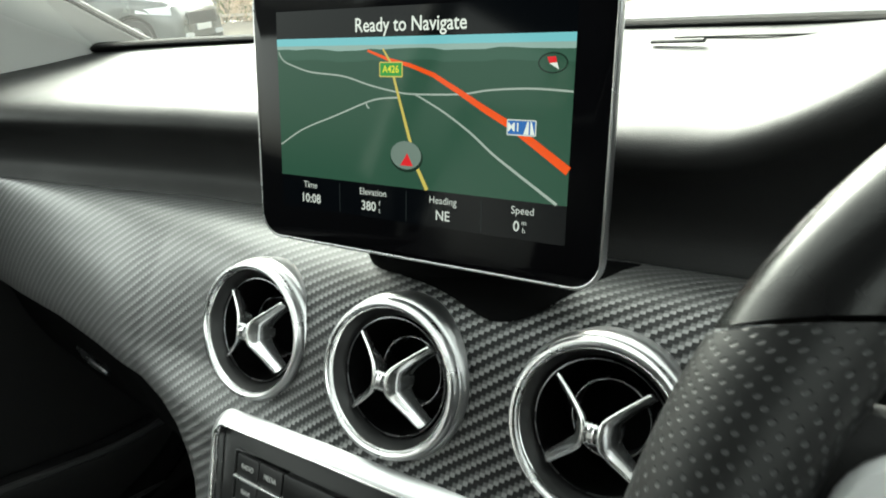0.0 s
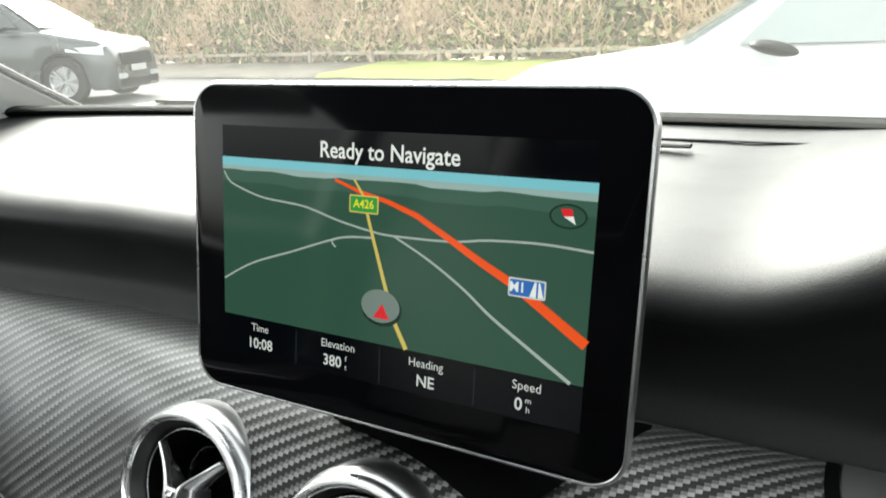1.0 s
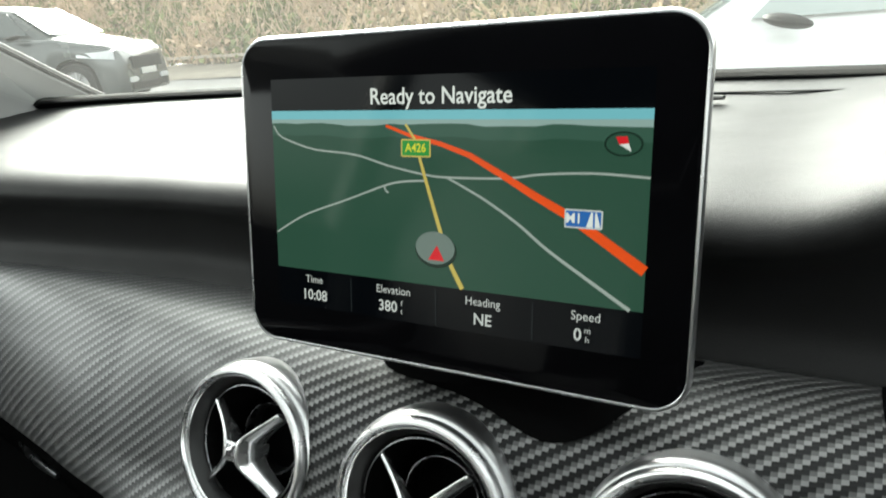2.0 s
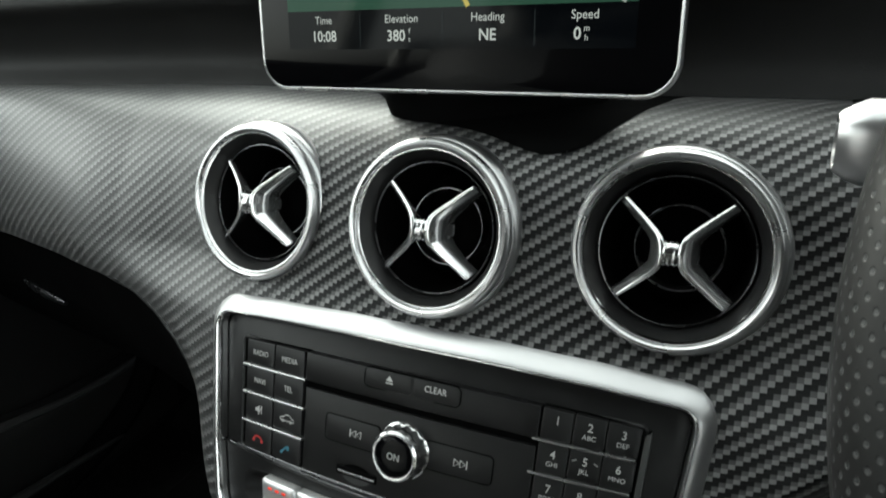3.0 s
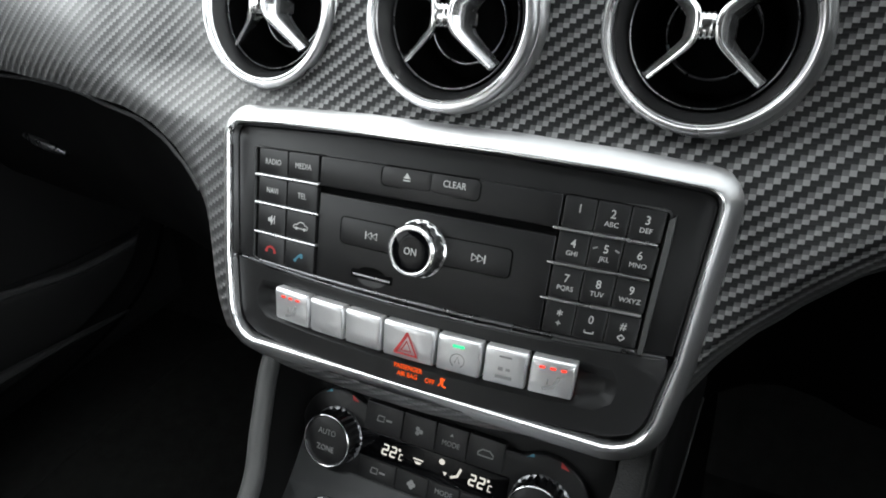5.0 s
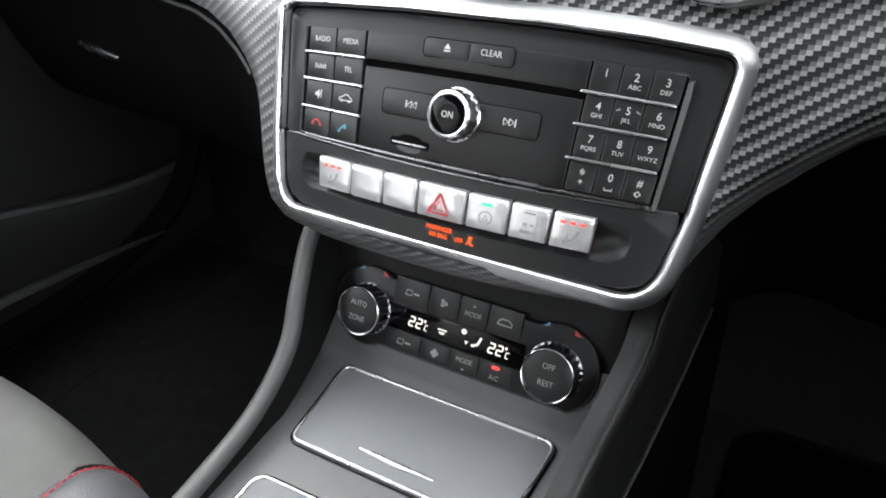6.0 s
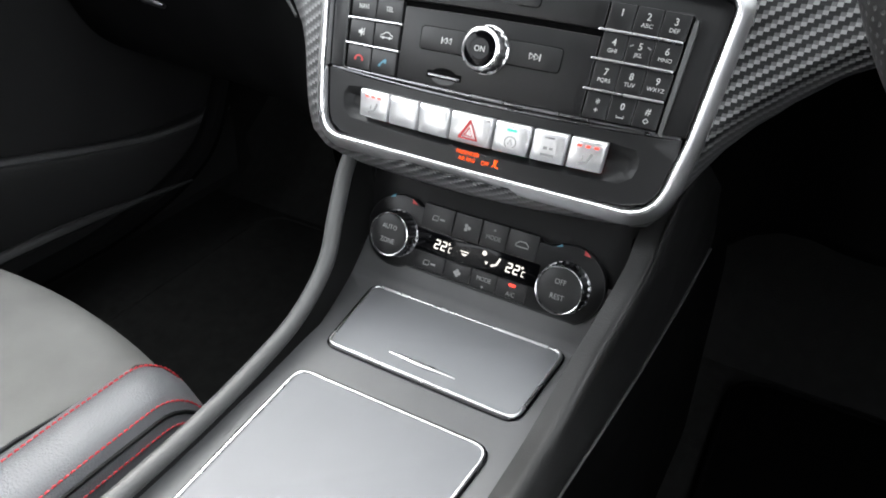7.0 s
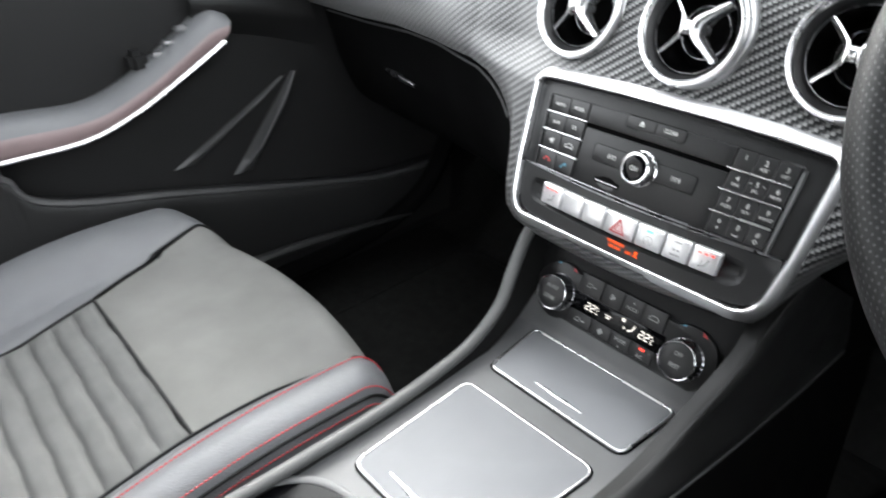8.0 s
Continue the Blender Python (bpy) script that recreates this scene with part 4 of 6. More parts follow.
rad("card_slot", slab(mm(rrect(-38.6, -42.0, -13.0, -37.6, 0.8, 3)), -0.003, 0.0011, 0.0002, 0.012), DARK, None, "black memory card slot")
rad("card_edge", slab(mm(rrect(-37.6, -41.2, -14.0, -39.6, 0.4, 3)), -0.003, 0.0014, 0.0003, 0.012), GUN, None, "edge of a memory card")
# Two flat discs paint the notch's light below and its shade above.
rad("card_recess", disc(-0.0258, -0.0420, 0.0085, 0.0034, 0.00085, 24), RIDGEM, None, "thumb recess drawn flat, its lit lower half")
rad("card_recess", disc(-0.0258, -0.0385, 0.0085, 0.0034, 0.0009, 24), DARK)


def knob_at(mapper, parent, cu, cv, r, height, ridges, ring, cap_m, broad=True):
    """A ridged metal ring with a flat dark cap; broad gives the ring a wide bevel."""
    bm = bmesh.new()
    n = ridges * 4
    loops = []
    if broad:
        prof, c = ((1.05, 0.0, 0), (1.05, 0.12, 0), (1.0, 0.16, 1), (1.0, 0.60, 1), (0.965, 0.78, 0.6), (0.90, 0.93, 0), (0.82, 1.0, 0), (0.76, 0.99, 0), (0.735, 0.93, 0)), 0.75
    else:
        prof, c = ((1.06, 0.0, 0), (1.06, 0.12, 0), (1.02, 0.16, 1.3), (1.0, 0.80, 1.3), (0.97, 0.92, 0.5), (0.935, 1.0, 0), (0.905, 0.99, 0), (0.885, 0.93, 0)), 0.90
    for rr, w, wave in prof:
        loops.append([(cu + (rr - 0.04 * wave * (k % 4 in (0, 1))) * r * math.cos(6.283185 * k / n), cv + (rr - 0.04 * wave * (k % 4 in (0, 1))) * r * math.sin(6.283185 * k / n), w * height) for k in range(n)])
    skin(bm, loops, True)
    kn = part("knob", mapped(bm, mapper), ring, parent, "ridged chrome rotary knob", 25)
    bm = bmesh.new()
    skin(bm, [[(cu + rr * r * math.cos(6.283185 * k / 40), cv + rr * r * math.sin(6.283185 * k / 40), w * height) for k in range(40)] for rr, w in ((c, 0.88), (c - 0.01, 0.95), (c - 0.05, 0.98), (0.4, 0.975), (0.05, 0.97))], True, False, True)
    part("cap", mapped(bm, mapper), cap_m, kn, "black cap")
    if not broad:
        bm = bmesh.new()
        skin(bm, [[(cu + rr * r * math.cos(6.283185 * k / 48), cv + rr * r * math.sin(6.283185 * k / 48), w * height) for k in range(48)] for rr, w in ((0.965, 0.95), (0.958, 1.01), (0.935, 1.03), (0.912, 1.02), (0.90, 0.97))], True)
        part("edge_ring", mapped(bm, mapper), BRIGHT, kn, "bright front edge")
    return kn


kn = knob_at(on_unit, radio, 0.0012, -0.0200, 0.0138, 0.0115, 16, BRIGHT, GLOSS)
txt(kn, "ON", 5.0, 1.2, -20.2, 11.55, LEGEND, 0.9)
# the switch row in its trough
SW = ((-87.8, -63.4), (-61.6, -39.2), (-37.4, -14.8), (-13.0, 16.8), (18.6, 42.4), (44.2, 65.8), (67.4, 89.3))
REDL, GREENL, AMBER = glow("led_red", (1.0, 0.06, 0.04), 1.3), glow("led_green", (0.05, 0.9, 0.35), 1.2), glow("airbag_amber", (1.0, 0.10, 0.01), 1.15)
for n, (u0, u1) in enumerate(SW):
    u0, u1 = u0 + 0.35, u1 - 0.35
    bm = bmesh.new()
    prof = ((-76.8, -3), (-76.6, 3.2), (-75.6, 4.2), (-70, 4.6), (-62.5, 5.4), (-60.6, 5.6), (-59.0, 5.2), (-58.4, 4.0), (-58.2, -3))
    ends = [(u0, 0.6), (u0 + 0.5, 0.15), (u0 + 1.0, 0), (u0 + (u1 - u0) / 3, 0), (u0 + (u1 - u0) * 2 / 3, 0), (u1 - 1.0, 0), (u1 - 0.5, 0.15), (u1, 0.6)]
    skin(bm, [[(u / 1000, v / 1000, (w - d * 1.2) / 1000) for v, w in prof] for u, d in ends], False)
    for e in (0, -1):
        vs = [bm.verts.new((ends[e][0] / 1000, v / 1000, (w - 0.72) / 1000)) for v, w in prof]
        bm.faces.new(vs if e else vs[::-1])
    bmesh.ops.remove_doubles(bm, verts=bm.verts, dist=1e-6)
    s = part("switch", mapped(bm, on_unit), SILVER, radio, "silver rocker switch", 50)
    c = (u0 + u1) / 2
    if n in (0, 6):
        for d in (-5.2, 0, 5.2):
            rad("indicator", slab(mm(rrect(c + d - 1.5, -63.3, c + d + 1.5, -62.0, 0.5, 3)), 0.003, 0.0058, 0.0002), REDL, s, "lit red lamp")
        bm = ribbon(mm([(c + 3.6, -66.4), (c + 1.4, -71.6), (c - 3.6, -73.2)]), 0.0016, 0.0016, 0.00506)
        ribbon(mm([(c - 1.6, -68.0), (c - 1.6, -71.0)]), 0.0007, 0.0007, 0.00506, bm)
        rad("symbol", bm, LEGEND_DIM, s)
    if n == 3:
        rad("warning_triangle", ribbon(mm([(c - 6.4, -73.4), (c, -62.6), (c + 6.4, -73.4), (c - 6.4, -73.4), (c, -62.6)]), 0.0020, 0.0020, 0.0056), LEGEND_RED, s, "red hazard triangle")
        rad("warning_triangle", ribbon(mm([(c - 2.9, -71.6), (c, -66.6), (c + 2.9, -71.6), (c - 2.9, -71.6), (c, -66.6)]), 0.0009, 0.0009, 0.0056), LEGEND_RED, s)
    if n == 4:
        rad("indicator", slab(mm(rrect(c - 3.2, -63.2, c + 3.2, -61.9, 0.4, 3)), 0.003, 0.0058, 0.0002), GREENL, s, "lit green lamp")
        bm = ribbon(mm([(c + 3.8 * math.cos(radians(a)), -69.8 + 3.4 * math.sin(radians(a))) for a in range(-60, 250, 20)]), 0.0006, 0.0006, 0.00512)
        ribbon(mm([(c - 1.3, -71.2), (c, -67.8), (c + 1.3, -71.2)]), 0.0006, 0.0006, 0.00512, bm)
        rad("symbol", bm, LEGEND_DIM, s)
    if n == 5:
        rad("indicator", slab(mm(rrect(c - 3.2, -62.6, c + 3.2, -61.8, 0.3, 3)), 0.003, 0.0056, 0.0001), GUN, s)
        bm = ribbon(mm([(c - 4, -72.4), (c + 4.4, -72.4)]), 0.0016, 0.0016, 0.00506)
        ribbon(mm([(c - 3, -68.4), (c - 0.6, -68.4)]), 0.0018, 0.0018, 0.00512, bm)
        ribbon(mm([(c + 0.8, -68.4), (c + 3, -68.4)]), 0.0014, 0.0014, 0.00512, bm)
        rad("symbol", bm, LEGEND_DIM, s)
txt(radio, "PASSENGER", 3.6, 1.0, -82.8, -0.6, AMBER, 0.92)
txt(radio, "AIR BAG", 3.6, 1.0, -86.6, -0.6, AMBER, 0.92)
txt(radio, "OFF", 3.6, 14.6, -86.6, -0.6, AMBER, 0.92)
bm = disc(0.0214, -0.0840, 0.0010, 0.0013, -0.0006, 12)
ribbon(mm([(19.6, -87.6), (23.2, -83.0)]), 0.0007, 0.0007, -0.0005, bm)
ribbon(mm([(21.8, -84.8), (22.0, -87.0), (24.2, -87.6)]), 0.0012, 0.0008, -0.0006, bm)
rad("airbag_symbol", bm, AMBER)

# ---- the climate panel ----
UPH, OUTH = Vector((0, math.sin(radians(27)), math.cos(radians(27)))), Vector((0, -math.cos(radians(27)), math.sin(radians(27))))


def on_climate(u, v, w):
    return Vector((u, -0.0835, 0.602)) + UPH * v + OUTH * w


climate = thing("climate_panel", "black climate panel with two chrome knobs and lit display", "climate control", (0, -0.11, 0.55))


def cli(name, bm, m, parent=None, label=""):
    return part(name, mapped(bm, on_climate), m, parent or climate, label)


def ctx(parent, text, size, u, v, w, m, narrow=0.9, bold=0.0):
    return part("lettering", mapped(letters(text, size / 1000, u / 1000, v / 1000, w / 1000, narrow, bold), on_climate), m, parent)


PILL = [(68 + 27.5 * math.cos(radians(a)), -25.5 + 27.5 * math.sin(radians(a))) for a in range(-62, 123, 8)]
PILL += [(-68 + 27.5 * math.cos(radians(a)), -25.5 + 27.5 * math.sin(radians(a))) for a in range(58, 303, 8)]
PILL = [(u, min(v, 2.4 if abs(u) < 62 else 99)) for u, v in PILL]
cli("panel", slab(mm(PILL), -0.006, 0.0012, 0.0012), FACE, None, "satin black panel")
cli("panel_edge", moulding(mm(PILL), [(-0.0006, -0.003), (-0.0004, 0.0006), (0.0004, 0.0012), (0.0010, 0.0010)]), COLLAR)
cli("display_window", slab(mm(rrect(-52, -34.4, 48, -17.4, 1, 3)), -0.002, 0.0017, 0.0003), GLOSS, None, "dark display window")
EDGE = (-49.6, -23.0, -0.6, 20.2, 43.4)
for k in range(4):
    for v0, v1 in ((-16.8, 1.6), (-47.6, -35.0)):
        b = cli("button", slab(mm(rrect(EDGE[k] + 0.3, v0, EDGE[k + 1] - 0.3, v1, 0.8, 3)), -0.002, 0.0026 if v1 > 0 else 0.0020, 0.0006), KEYM)
        c, h = (EDGE[k] + EDGE[k + 1]) / 2, (v0 + v1) / 2 - (0 if v1 > 0 else 0.6)
        w = 2.72 if v1 > 0 else 2.12
        if k == 2:
            ctx(b, "MODE", 4.6, c, h - (1.6 if v1 > 0 else -1.6), w, LEGEND_DIM, 0.9)
            s = 1 if v1 > 0 else -1
            cli("symbol", flat_poly(mm([(c - 1.2, h + s * 3.4), (c + 1.2, h + s * 3.4), (c, h + s * 5.2)]), w / 1000), LEGEND_DIM, b)
        elif k == 3 and v1 < 0:
            ctx(b, "A/C", 4.6, c, h - 2.4, w, LEGEND_DIM, 0.9)
            cli("indicator", slab(mm(rrect(c - 2.6, -38.6, c + 2.6, -36.6, 0.7, 3)), 0.001, 0.0024, 0.0002), REDL, b, "lit red lamp")
        elif k == 3:
            car = [(c - 4.6, h - 1.8), (c - 4.6, h), (c - 2, h + 2), (c + 2.4, h + 2), (c + 4.8, h), (c + 4.8, h - 1.8), (c - 4.6, h - 1.8)]
            cli("symbol", ribbon(mm(car), 0.0008, 0.0008, w / 1000), LEGEND_DIM, b)
        elif k == 1:
            bm = bmesh.new()
            for a in range(0, 360, 120 if v1 > 0 else 90):
                disc((c + 1.6 * math.cos(radians(a))) / 1000, (h + 1.6 * math.sin(radians(a))) / 1000, 0.0014, 0.0014, w / 1000, 12, bm)
            cli("symbol", bm, LEGEND_DIM, b)
        else:
            bm = ribbon(mm([(c - 4.4, h - 1.6), (c - 3.6, h + 1.8), (c + 0.6, h + 1.8), (c + 0.2, h - 1.6), (c - 4.4, h - 1.6)]), 0.0007, 0.0007, w / 1000)
            ribbon(mm([(c + 1.8, h), (c + 6.0, h)]), 0.0013, 0.0013, w / 1000, bm)
            cli("symbol", bm, LEGEND_DIM, b)
DIGIT = glow("climate_digits", (1.0, 0.93, 0.85), 0.65)


def seven(ch, u, v, h, bm):
    """A seven-segment figure."""
    w = h * 0.55
    seg = {"a": ((0, h), (w, h)), "b": ((w, h), (w, h / 2)), "c": ((w, h / 2), (w, 0)), "d": ((0, 0), (w, 0)), "e": ((0, h / 2), (0, 0)), "f": ((0, h), (0, h / 2)), "g": ((0, h / 2), (w, h / 2))}
    for s in {"2": "abged", "c": "afed"}[ch]:
        (a, b), (c, d) = seg[s]
        ribbon(mm([(u + a + b * 0.12, v + b), (u + c + d * 0.12, v + d)]), 0.0013 * h / 7, 0.0013 * h / 7, 0.00185, bm)
    return bm


for u in (-34.6, 24.2):
    bm = bmesh.new()
    seven("2", u, -29.2, 6.2, bm)
    seven("2", u + 5.6, -29.2, 6.2, bm)
    seven("c", u + 12.0, -29.4, 3.6, bm)
    disc((u + 11.8) / 1000, -0.0234, 0.0009, 0.0010, 0.00185, 10, bm)
    cli("temperature", bm, DIGIT, None, "lit temperature figures")
bm = ribbon(mm([(-13.0, -25.2), (-6.2, -25.2)]), 0.0009, 0.0009, 0.00185)
flat_poly(mm([(-12.2, -26.6), (-10.8, -28.2), (-8.4, -28.2), (-7.0, -26.6)]), 0.00185, bm)
disc(0.0058, -0.0215, 0.0019, 0.0018, 0.00185, 16, bm)
flat_poly(mm([(7.2, -27.0), (10, -27.0), (8.6, -29.4)]), 0.00185, bm)
ribbon(mm([(12.4, -29.0), (16.6, -27.0), (18.4, -22.0)]), 0.0016, 0.0016, 0.00185, bm)
cli("airflow_symbols", bm, DIGIT)
for s, top, bottom in ((-1, "AUTO", "ZONE"), (1, "OFF", "REST")):
    kn = knob_at(on_climate, climate, s * 0.068, -0.0275, 0.0172, 0.0145, 26, GUN, KEYM, False)
    ctx(kn, top, 5.2, s * 68, -22.0, 14.5, LEGEND_DIM, 0.88)
    ctx(kn, bottom, 5.2, s * 68, -32.4, 14.5, LEGEND_DIM, 0.88)
    cli("cap_line", ribbon(mm([(s * 68 - 13, -27.2), (s * 68 + 13, -27.2)]), 0.0003, 0.0003, 0.01445), COLLAR, kn)
    cli("cold_mark", flat_poly(mm([(s * 68 - 12.6, -2.2), (s * 68 - 7.8, -0.8), (s * 68 - 8.8, 1.2)]), 0.0014), LEGEND_BLUE)
    cli("warm_mark", flat_poly(mm([(s * 68 + 7.4, 1.4), (s * 68 + 12.6, -2.6), (s * 68 + 7.6, -2.2)]), 0.0014), LEGEND_RED)

# ---- the centre console ----
console = thing("centre_console", "dark grey plastic centre console with raised side rails", "console", (0, -0.35, 0.25))
part("backing", mapped(slab(mm(rrect(-110, -86, 108, 46, 4, 3)), -0.03, -0.004, 0.001), on_climate), HARD, console, "black panel behind the climate controls")
rows = []
for k in range(41):
    y = -0.112 - 0.75 * (k / 40)
    hw = table((-0.90, -0.40, -0.25, -0.19, -0.15, -0.112), (0.094, 0.090, 0.092, 0.096, 0.101, 0.108), y)
    hr = hw + 0.003
    rows.append([(-hw - 0.006, y, 0.20), (-hw - 0.005, y, 0.50), (-hw - 0.002, y, 0.5340), (-hw + 0.006, y, 0.5362), (-0.05, y, 0.5356), (0, y, 0.5356), (0.05, y, 0.5356), (hr - 0.010, y, 0.5362), (hr - 0.001, y, 0.5362)])
part("body", sheet(rows), CONSOLE, console, "dark grey satin console top", 30)
dish = [[(x, y, z) for y, z in ((-0.1290, 0.5360), (-0.1150, 0.5362), (-0.1120, 0.5378), (-0.1092, 0.5445), (-0.1056, 0.5560), (-0.0985, 0.5700), (-0.0912, 0.5840))] for x in np.linspace(-0.104, 0.104, 17)]
part("dish", sheet(dish), CONSOLE, console, "console top sweeping up to the climate panel", 60)
LINE = [(-0.1135, -0.082, 0.640), (-0.1135, -0.100, 0.6215), (-0.1055, -0.126, 0.598), (-0.0985, -0.151, 0.573), (-0.0945, -0.190, 0.554), (-0.0915, -0.236, 0.5475), (-0.089, -0.297, 0.545), (-0.089, -0.38, 0.545), (-0.092, -0.50, 0.545), (-0.095, -0.72, 0.545)]
part("rail", tube([p + Vector((0.0028, 0, 0)) for p in curve(LINE, 60)], 0.0062, 14, flat=0.9), RAIL, console, "grained grey left rail")
RLINE = [(0.1230, -0.030, 0.662), (0.1190, -0.082, 0.632), (0.1180, -0.100, 0.6150), (0.1120, -0.126, 0.591), (0.1050, -0.151, 0.567), (0.1010, -0.190, 0.5480), (0.0985, -0.236, 0.5420), (0.0960, -0.297, 0.5395), (0.0940, -0.38, 0.5385), (0.094, -0.50, 0.5385), (0.096, -0.72, 0.5385)]
RIDGE = curve(RLINE, 60)


def seam_at(y):
    return Vector((table((-0.8, -0.3, -0.207, -0.151, -0.089, 0.0, 0.12), (0.116, 0.113, 0.116, 0.121, 0.126, 0.131, 0.135), y), y, 0.52))


rows, rows_low = [], []
for p in RIDGE:
    q = seam_at(table((-0.72, -0.5, -0.38, -0.297, -0.236, -0.19, -0.151, -0.126, -0.10, -0.082, -0.03), (-0.72, -0.5, -0.375, -0.285, -0.215, -0.150, -0.085, -0.035, 0.02, 0.055, 0.16), p.y))
    rows.append(curve([p + Vector((-0.012, 0.001, -0.0040)), p + Vector((-0.0055, 0, -0.0018)), p + Vector((-0.0015, 0, -0.0002)), p + Vector((0.0022, 0, 0.0001)), p + Vector((0.0065, 0.001, -0.0020)), p.lerp(q, 0.55) + Vector((0.0045, 0, 0.0030)), p.lerp(q, 0.85) + Vector((0.003, 0, 0.0015)), q], 22))
    rows_low.append([q + Vector((0.0, 0, 0.001)), q + Vector((0.004, 0, -0.012)), q + Vector((0.010, 0, -0.06)), q + Vector((0.016, 0.01, -0.32))])
part("shoulder", sheet(rows), CREST, console, "grained shoulder towards the driver, darkened as in shade", 60)
# Both console sides carry their shade as a near-black colour.
part("side_panel", sheet(rows_low), DARK, console, "console side towards the driver, darkened as in shade", 60)
for s, path in ((-1, LINE), (1, RLINE)):
    rows, inner = [], []
    for p in curve(path, 50):
        rows.append(curve([(p.x, p.y, p.z - 0.002), (p.x + s * 0.008, p.y + 0.003, p.z - 0.03), (p.x + s * 0.020, p.y + 0.02, p.z - 0.12), (p.x + s * 0.026, p.y + 0.06, 0.26)], 10))
        rise = max(p.z - 0.552, 0)
        inner.append([(p.x - s * 0.003, p.y, p.z - 0.002), (p.x - s * (0.0065 + 0.03 * rise), p.y + 0.3 * rise, max(p.z - 0.010, 0.5358)), (p.x - s * (0.0075 + 0.10 * rise), min(p.y + 0.7 * rise, -0.080), max(min(p.z - 0.022, 0.62), 0.535))])
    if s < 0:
        part("side_panel", sheet(rows), DARK, console, "console side, darkened as in shade")
    part("inner_flank", sheet(inner), SHADED_FLANK, console, "grained inner flank, darkened as in shade")
part("side_strip", tube([seam_at(y) + Vector((0.001, 0, 0.0004)) for y in np.linspace(0.10, -0.72, 60)], 0.0011, 8), RAIL, console, "thin grey seam strip")


def lid(name, outline, radii, slash_y, slash_x, label):
    t = thing(name, label, "storage lid", (0, outline[0][1], 0.5356))
    loop = rounded(outline, radii)
    gap = moulding(loop, [(-0.0016, 0.5364), (-0.0012, 0.5372), (0.0, 0.5374), (0.0004, 0.5362)])
    part("gap", gap, GLOSS, t, "dark shut line")
    part("panel", slab(inset(loop, 0.0012), 0.5345, 0.5378, 0.0006), LIDM, t, "satin charcoal lid panel")
    part("trim", moulding(inset(loop, 0.0003), [(-0.0003, 0.536), (-0.0004, 0.5380), (0.0000, 0.5386), (0.0007, 0.5390), (0.0013, 0.5390), (0.0019, 0.5386), (0.0021, 0.5380), (0.0021, 0.537)]), CHROME, t, "thin bright edge trim")
    bm = tube(curve([(-slash_x, slash_y + 0.0002, 0.5379), (-slash_x * 0.5, slash_y - 0.0002, 0.5385), (0, slash_y - 0.0007, 0.5387), (slash_x * 0.5, slash_y - 0.0002, 0.5385), (slash_x, slash_y + 0.0002, 0.5379)], 20), lambda a: 0.0007 + 0.0012 * math.sin(math.pi * a), 8, flat=0.5)
    part("finger_pull", bm, CHROME, t, "slim chrome finger pull")
    return t


lid("ashtray_lid", [(-0.0790, -0.1165), (-0.0705, -0.1885), (0.0765, -0.1865), (0.0810, -0.1145)], [0.008, 0.009, 0.011, 0.009], -0.174, 0.0262, "closed satin charcoal storage lid with a bright edge")
lid("tray_lid", [(-0.0700, -0.2165), (-0.0630, -0.3480), (0.0650, -0.3460), (0.0735, -0.2120)], [0.011, 0.013, 0.013, 0.011], -0.3315, 0.034, "closed satin charcoal tray lid with a bright edge")
cup = thing("cup_holder", "dark round cup holder well with a grey rim", "cup holder", (-0.03, -0.42, 0.5356))
part("rim", tube([(-0.03 + 0.062 * math.cos(radians(a)), -0.425 + 0.058 * math.sin(radians(a)), 0.5372) for a in range(0, 360, 10)], 0.004, 10, True, 0.6), CONSOLE, cup)
part("well", mapped(disc(0, 0, 0.060, 0.056, 0.0012), lambda u, v, w: Vector((-0.03 + u, -0.425 + v, 0.5364 + w))), GLOSS, cup, "black well")

# ---- the passenger seat ----
seat = thing("passenger_seat", "black leather and grey cloth sports seat with red stitching", "car seat", (-0.365, -0.5, 0.25))
SC = -0.372


def cushion(a, s):
    """A point of the cushion's skin: a across in metres from its middle, s along from the lower front edge over the top to the rear."""
    front = -0.203 - 0.72 * a * a
    if s < 0.075:
        t = s / 0.075 * math.pi / 2
        y, z = front + 0.0 + (1 - math.sin(t)) * 0.0 - 0.045 * (1 - math.cos(t)) , 0.506 - 0.075 * (1 - math.sin(t))
    else:
        d = s - 0.075
        y, z = front - 0.045 - d, 0.506 + 0.010 * math.sin(min(d / 0.25, 1) * math.pi) - 0.06 * d
    b = max(0, abs(a) - 0.165)
    z += (0.019 if a > 0 else 0.025) * math.sin(min(b / (0.080 if a > 0 else 0.16), 1) * math.pi) - max(0, abs(a) - (0.222 if a > 0 else 0.255)) ** 2 * (60 if a > 0 else 22)
    if abs(a) < 0.17:
        z -= 0.010 * (a / 0.17) ** 2 * 0.4
    return Vector((SC + a, y, z))


def edge(s):
    """Half width of the cloth centre on the console's side; edge_out is the door's side."""
    return table((0, 0.06, 0.15, 0.24, 0.6), (0.180, 0.171, 0.158, 0.154, 0.156), s)


def edge_out(s):
    return -table((0, 0.06, 0.16, 0.24, 0.34, 0.6), (0.200, 0.196, 0.165, 0.136, 0.122, 0.122), s)


